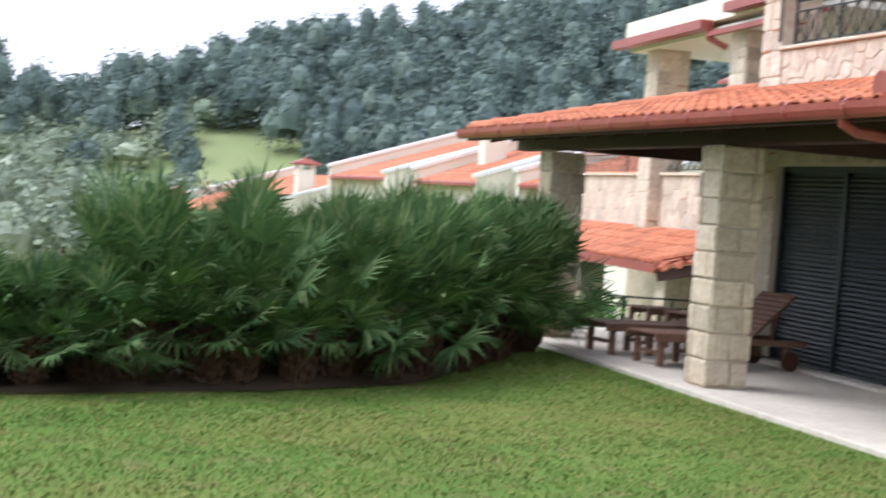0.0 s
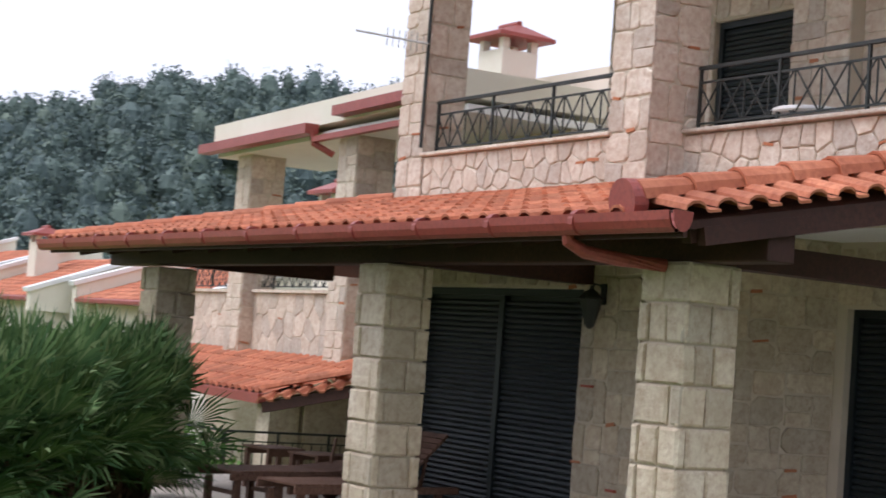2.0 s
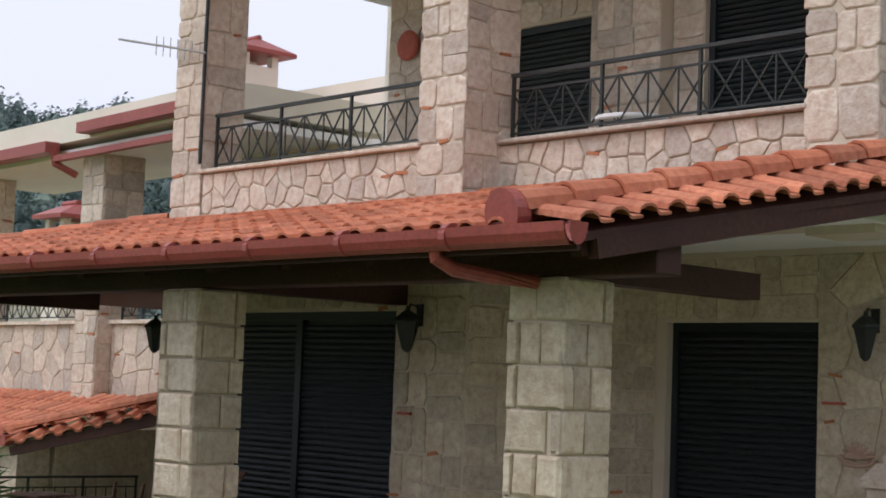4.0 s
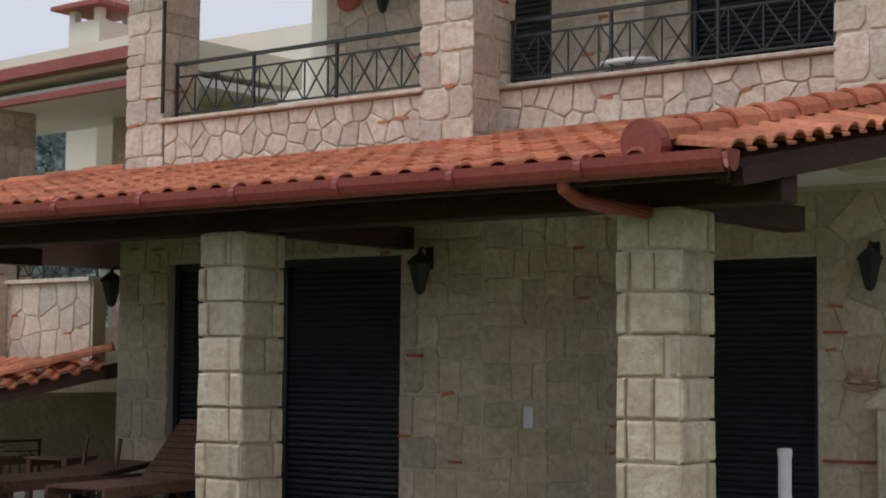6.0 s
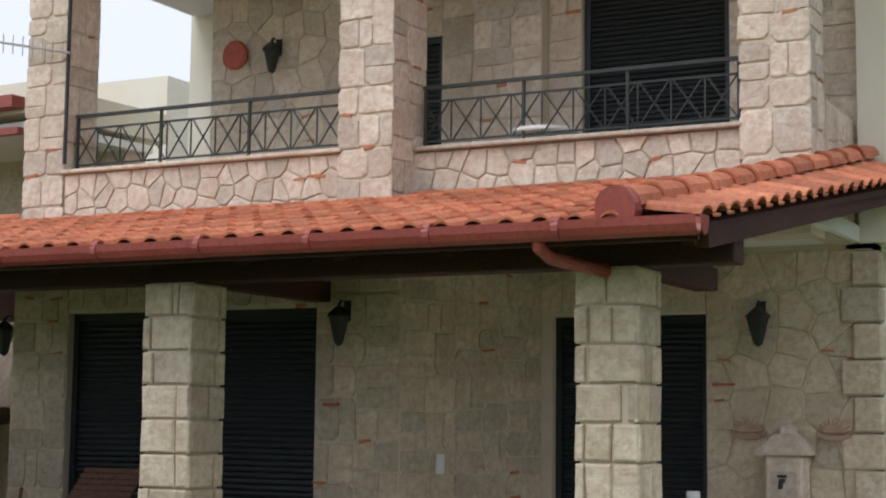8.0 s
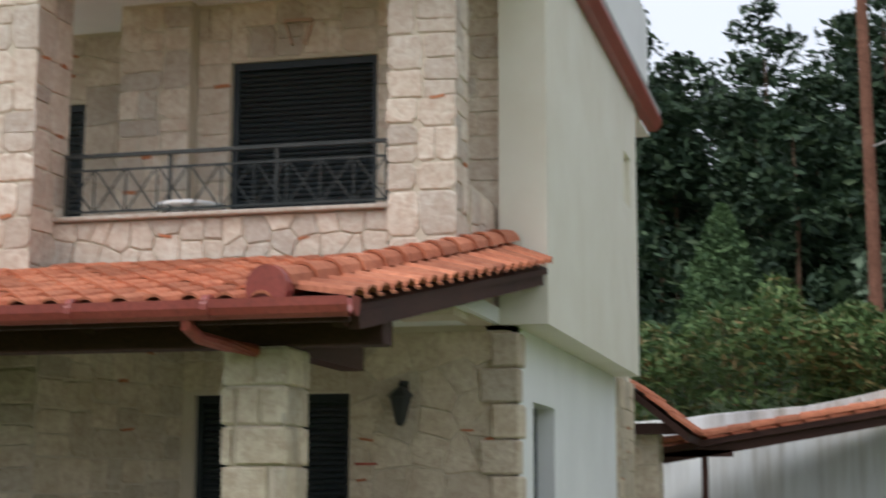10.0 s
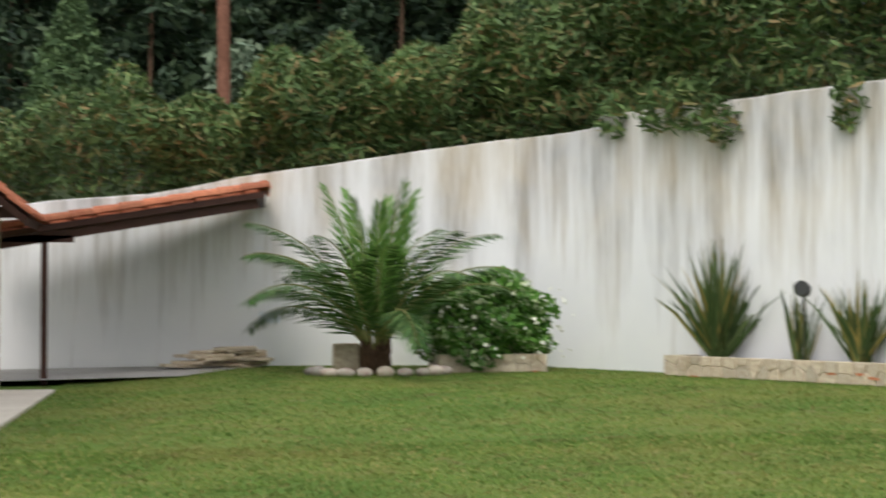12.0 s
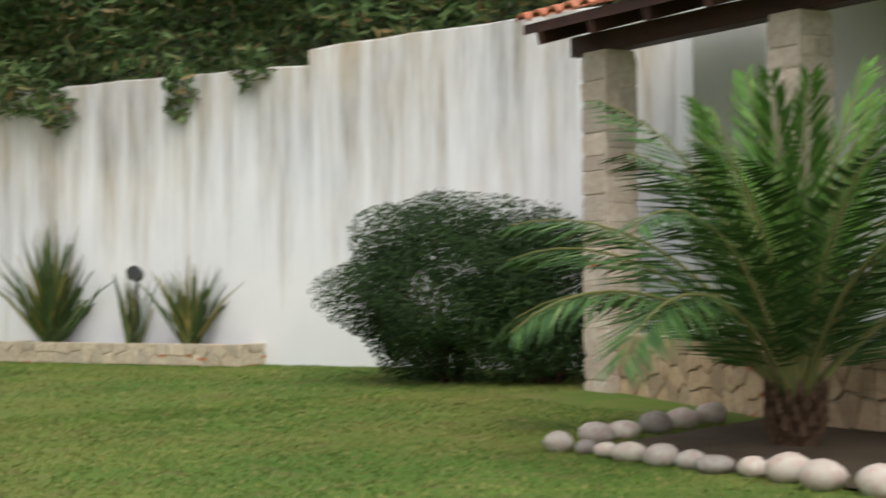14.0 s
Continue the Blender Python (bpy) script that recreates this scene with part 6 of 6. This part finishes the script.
r_ = random.Random(31)
near = []
for k in range(190):
    yaw = r_.uniform(-42, 17)
    rr = r_.uniform(43, 76)
    h = r_.uniform(8, 12.5) * (0.72 if rr < 52 else 1)
    near.append((*polar(yaw, rr), h, h * r_.uniform(0.24, 0.34)))
wood("pine_wood", near, M_PINE, "dark dense pine wood on the slope behind the wall", "pine wood", 400, 22, 110, 0.4, 0.42)
cf = thing("conifer", "pale green cone-shaped young conifer behind the hedge", "conifer", at=pose(-1.8, 43.5, land(-1.8, 43.5)))
ch = 9.3 - land(-1.8, 43.5)
part("trunk", Geo().tube([(0, 0, -0.4), (0.04, 0, ch * 0.5), (0, 0, ch * 0.95)], [0.13, 0.08, 0.02], 7), M_BARK, cf)
rc = np.random.RandomState(91)
u_ = rc.rand(9000) ** 0.8
a_ = rc.rand(9000) * math.tau
w_ = 1.75 * (1 - u_) ** 0.8 * (0.45 + 0.55 * rc.rand(9000) ** 0.5) * (1 + 0.22 * np.sin(a_ * 5 + u_ * 21) * np.cos(u_ * 34)) + 0.06
cp = np.stack([np.cos(a_) * w_, np.sin(a_) * w_, 0.3 + u_ * (ch - 0.3)], 1)
v, f = leaf_cloud(cp, rc.uniform(0.12, 0.3, 9000), 92, 0.35, -0.3)
M_CONIFER = leaf_material("pale_conifer", (0.05, 0.095, 0.042), (0.105, 0.165, 0.07))
part("crown", cloud_mesh("crown", v, f, M_CONIFER), M_CONIFER, cf)
wood("grey_tree", [(2.6, 39.5, 3.4, 2.0), (4.6, 39.0, 3.0, 1.8)], leaf_material("grey_green_leaf", (0.09, 0.14, 0.09), (0.17, 0.22, 0.15)), "rounded grey-green trees behind the hedge", "tree", 950, 26, 90, 0.28, 0.5)

far, olives = [], []
for k in range(1500):
    yaw = r_.uniform(46, 97)
    rr = r_.uniform(88, 178)
    x, y = polar(yaw, rr)
    patch = noise.noise(Vector((x * 0.03, y * 0.03, 5)))
    edge = 112 + 40 * smooth(74, 84, yaw) + 22 * patch
    if yaw > 73 and rr < edge:
        if r_.random() < 0.3 and noise.noise(Vector((x * 0.045, y * 0.045, 2))) > -0.12:
            olives.append((x, y, r_.uniform(2.6, 4.4), r_.uniform(1.8, 2.7)))
        elif r_.random() < 0.04:
            far.append((x, y, r_.uniform(4, 7), r_.uniform(1.3, 2.0)))
        continue
    h = r_.uniform(4.5, 9.0)
    far.append((x, y, h, h * r_.uniform(0.24, 0.36)))
P, S, body = [], [], Geo()
for i, (x, y, h, w) in enumerate(far):
    z = land(x, y)
    ro = np.random.RandomState(2000 + i)
    lumps = [(0.0, 0.0, 0.42, 1.0)] + [(ro.uniform(-0.5, 0.5), ro.uniform(-0.5, 0.5), ro.uniform(0.25, 0.78), ro.uniform(0.45, 0.75)) for c in range(4)]
    for lx, ly, lu, ls in lumps:
        cx, cy, cz = x + lx * w, y + ly * w, z + h * lu
        rw_, rh_ = w * ls * (1.1 - 0.5 * lu), h * 0.36 * ls
        rings_ = []
        for q in range(4):
            e = -0.7 + 0.65 * q
            rings_ += [(cx + 0.74 * rw_ * math.cos(e) * math.cos(math.tau * j / 7) * ro.uniform(0.75, 1.1), cy + 0.74 * rw_ * math.cos(e) * math.sin(math.tau * j / 7) * ro.uniform(0.75, 1.1), cz + 0.74 * rh_ * math.sin(e)) for j in range(7)]
        body.add(rings_, [(q * 7 + j, q * 7 + (j + 1) % 7, q * 7 + 7 + (j + 1) % 7, q * 7 + 7 + j) for q in range(3) for j in range(7)] + [tuple(range(21, 28))])
        n = int(190 * ls)
        d = ro.normal(size=(n, 3))
        d /= np.linalg.norm(d, axis=1)[:, None]
        P.append(np.array([cx, cy, cz]) + d * np.array([rw_, rw_, rh_]) * ro.uniform(0.72, 1.22, (n, 1)))
        S.append(ro.uniform(0.3, 0.62, n))
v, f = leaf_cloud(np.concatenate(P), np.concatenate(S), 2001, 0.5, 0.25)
# leaves and boughs both wear the needle colour with haze painted in
tagged(new("far_pines", cloud_mesh("far_pines", v, f, M_PINE_HAZED)), "pine forest on the far hillside, its colour paled blue-green for haze", "forest", kind="stuff")
tagged(new("far_pine_boughs", body.data("far_pine_boughs", M_PINE_HAZED)), "dense inner boughs of the far pine forest", "forest", kind="stuff")
for k in range(70):
    yaw, rr = r_.uniform(70, 98), r_.uniform(60, 100)
    olives.append((*polar(yaw, rr), r_.uniform(2.6, 4.2), r_.uniform(1.8, 2.6)))
P, S, crowns = [], [], Geo()
for i, (x, y, h, w) in enumerate(olives):
    ro = np.random.RandomState(6000 + i)
    base = land(x, y)
    rows_ = []
    for q in range(5):
        e = -0.9 + 0.6 * q
        rows_ += [(x + w * 0.68 * math.cos(e) * math.cos(math.tau * j / 9) * ro.uniform(0.8, 1.1), y + w * 0.68 * math.cos(e) * math.sin(math.tau * j / 9) * ro.uniform(0.8, 1.1), base + h * (0.5 + 0.28 * math.sin(e)) * ro.uniform(0.92, 1.06)) for j in range(9)]
    crowns.add(rows_, [(q * 9 + j, q * 9 + (j + 1) % 9, q * 9 + 9 + (j + 1) % 9, q * 9 + 9 + j) for q in range(4) for j in range(9)] + [tuple(range(36, 45))])
    for c in range(5):
        cx, cy = x + ro.uniform(-0.55, 0.55) * w, y + ro.uniform(-0.55, 0.55) * w
        p = ball_points(90, (cx, cy, land(x, y) + h * ro.uniform(0.4, 0.66)), (w * 0.62, w * 0.62, h * 0.34), 61 + i * 5 + c, 0.7, -50)
        P.append(p)
        S.append(ro.uniform(0.26, 0.52, len(p)))
v, f = leaf_cloud(np.concatenate(P), np.concatenate(S), 63, 0.65, 0.0)
tagged(new("olive_grove", cloud_mesh("olive_grove", v, f, M_OLIVE)), "rounded silvery olive trees on the open hillside", "olive grove", kind="stuff")
tagged(new("olive_boughs", crowns.data("olive_boughs", M_OLIVE)), "dense inner boughs of the olive trees", "olive grove", kind="stuff")
lush = ball_points(2600, (-16.2, 12.9, -0.5), (2.6, 0.9, 0.9), 77, 0.4, -2.5)
v, f = leaf_cloud(lush, np.random.RandomState(7).uniform(0.08, 0.2, len(lush)), 78, 0.5)
tagged(new("neighbour_shrubs", cloud_mesh("neighbour_shrubs", v, f, M_BUSH)), "lush green shrubs in the neighbour's garden", "shrubs", kind="stuff")

# ---- covered seating place by the lawn ----
pg = thing("pergola", "tiled garden pavilion roof on pale stone columns", "pavilion", kind="structure")
for i, (x, y) in enumerate(((10.95, 12.6), (10.95, 9.98), (11.0, 7.4))):
    c_ = part("column", Geo().box(x + 0.03, x + 0.39, y + 0.03, y + 0.39, 0, 3.46), M_MORTAR, pg)
    clad(c_, 0.42, 3.44, (x, y + 0.03, 0.0), 0, M_STONE_UP, "ashlar", 161 + i)
    clad(c_, 0.42, 3.44, (x + 0.03, y + 0.42, 0.0), 270, M_STONE_UP, "ashlar", 171 + i)
part("beam", Geo().box(11.05, 11.27, 6.5, 13.3, 3.46, 3.66), M_WOOD_DK, pg, bev=0.01)
part("boarding", Geo().add([(10.55, 6.3, 3.76), (10.55, 13.4, 3.76), (14.6, 13.4, 4.9), (14.6, 6.3, 4.9), (10.55, 6.3, 3.66), (10.55, 13.4, 3.66), (14.6, 13.4, 4.8), (14.6, 6.3, 4.8)], [(3, 2, 1, 0), (4, 5, 6, 7), (0, 1, 5, 4), (1, 2, 6, 5), (2, 3, 7, 6), (3, 0, 4, 7)]), M_WOOD_DK, pg)
for k in range(9):
    y = 6.6 + k * 0.82
    part("rafter", Geo().bar((10.58, y, 3.61), (14.5, y, 4.71), 0.09, 0.14), M_WOOD_DK, pg)
gg = Geo()
tiles_joined(gg, (10.5, 13.45, 3.78), (0, -1, 0), (4.05, 0, 1.14), 28, 12)
tagged(part("tiles", gg, M_TILE_FAR, pg, "terracotta tiles"), kind="stuff")
solid("wall_pavilion", Geo().box(14.3, 14.6, 5.5, 15.5, -0.1, 4.6), M_WHITE, "plain white wall behind the garden pavilion", "wall", kind="structure")
solid("wall_pavilion_end", Geo().box(13.2, 14.4, 13.9, 14.2, -0.1, 4.5), M_WHITE, "white end wall behind the garden pavilion", "wall", kind="structure")
lw = thing("low_stone_wall", "low garden wall faced with irregular yellowish stones", "wall", at=pose(0, 0, 0.06))
segs = [((11.25, 13.2), (10.75, 10.7)), ((10.75, 10.7), (10.45, 9.4)), ((10.45, 9.4), (10.3, 7.4)), ((10.3, 7.4), (10.4, 5.0))]
M_STONE_Y = two_scale("yellow_stone", (0.50, 0.38, 0.24), (0.64, 0.52, 0.36), (0.42, 0.26, 0.17), random_tint=0.25, big=2.0, small=20, bmp=0.6)
for i, (a, b) in enumerate(segs):
    L = math.hypot(b[0] - a[0], b[1] - a[1])
    an = math.degrees(math.atan2(b[1] - a[1], b[0] - a[0]))
    c_ = part("length", Geo().box(0, L + 0.03, 0.0, 0.35, -0.05, 0.62), M_MORTAR, lw, at=pose(*a, 0, 0, 0, an))
    clad(c_, L, 0.62, (0, 0, 0.0), 0, M_STONE_Y, "crazy", 181 + i, 0.07, 0.19)

# ---- grass ----
rs = np.random.RandomState(41)


def grass(name, n, x0, x1, y0, y1, h, seed):
    rs = np.random.RandomState(seed)
    x, y = rs.uniform(x0, x1, n), rs.uniform(y0, y1, n)
    keep = ~((x < -0.4) & (y > 9.95)) & ((x - 6.5) * 0.8666 + (y - 25.9) * 0.499 < -0.1) & ~(x < -4.1 - np.maximum(0, y - 2.9) * 0.47 - np.maximum(0, y - 5.85) * 0.45)
    x, y = x[keep], y[keep]
    n = len(x)
    a = rs.uniform(0, math.tau, n)
    L = h * rs.uniform(0.5, 1.3, n)
    lean = rs.uniform(0.2, 0.9, n)
    w = 0.004 + 0.004 * rs.rand(n)
    zz = np.zeros(n)
    b = np.stack([x, y, np.array([lawn_level(u, w) for u, w in zip(x, y)])], 1)
    s = np.stack([-np.sin(a) * w, np.cos(a) * w, zz], 1)
    m = b + np.stack([np.cos(a) * L * lean * 0.35, np.sin(a) * L * lean * 0.35, L * 0.65], 1)
    t = b + np.stack([np.cos(a) * L * lean, np.sin(a) * L * lean, L * (1.05 - 0.35 * lean)], 1)
    v = np.stack([b - s, b + s, m + s * 0.8, t, m - s * 0.8], 1).reshape(-1, 3)
    i = np.arange(n)[:, None] * 5
    me = bpy.data.meshes.new(name)
    me.from_pydata(v.tolist(), [], (i + np.array([[0, 1, 2, 3, 4]])).tolist())
    me.materials.append(M_GRASS)
    tagged(new(name, me), "short mown green and yellowish grass of the lawn", "grass", kind="stuff")


grass("grass_near", 150000, -6.0, 10.0, 1.0, 14.0, 0.026, 42)
grass("grass_left", 45000, -11.5, -6.0, 1.0, 10.0, 0.026, 44)
grass("grass_far", 60000, -3.0, 12.0, 13.0, 26.0, 0.03, 43)

# ---- stone facings, laid last ----
lay_stones()
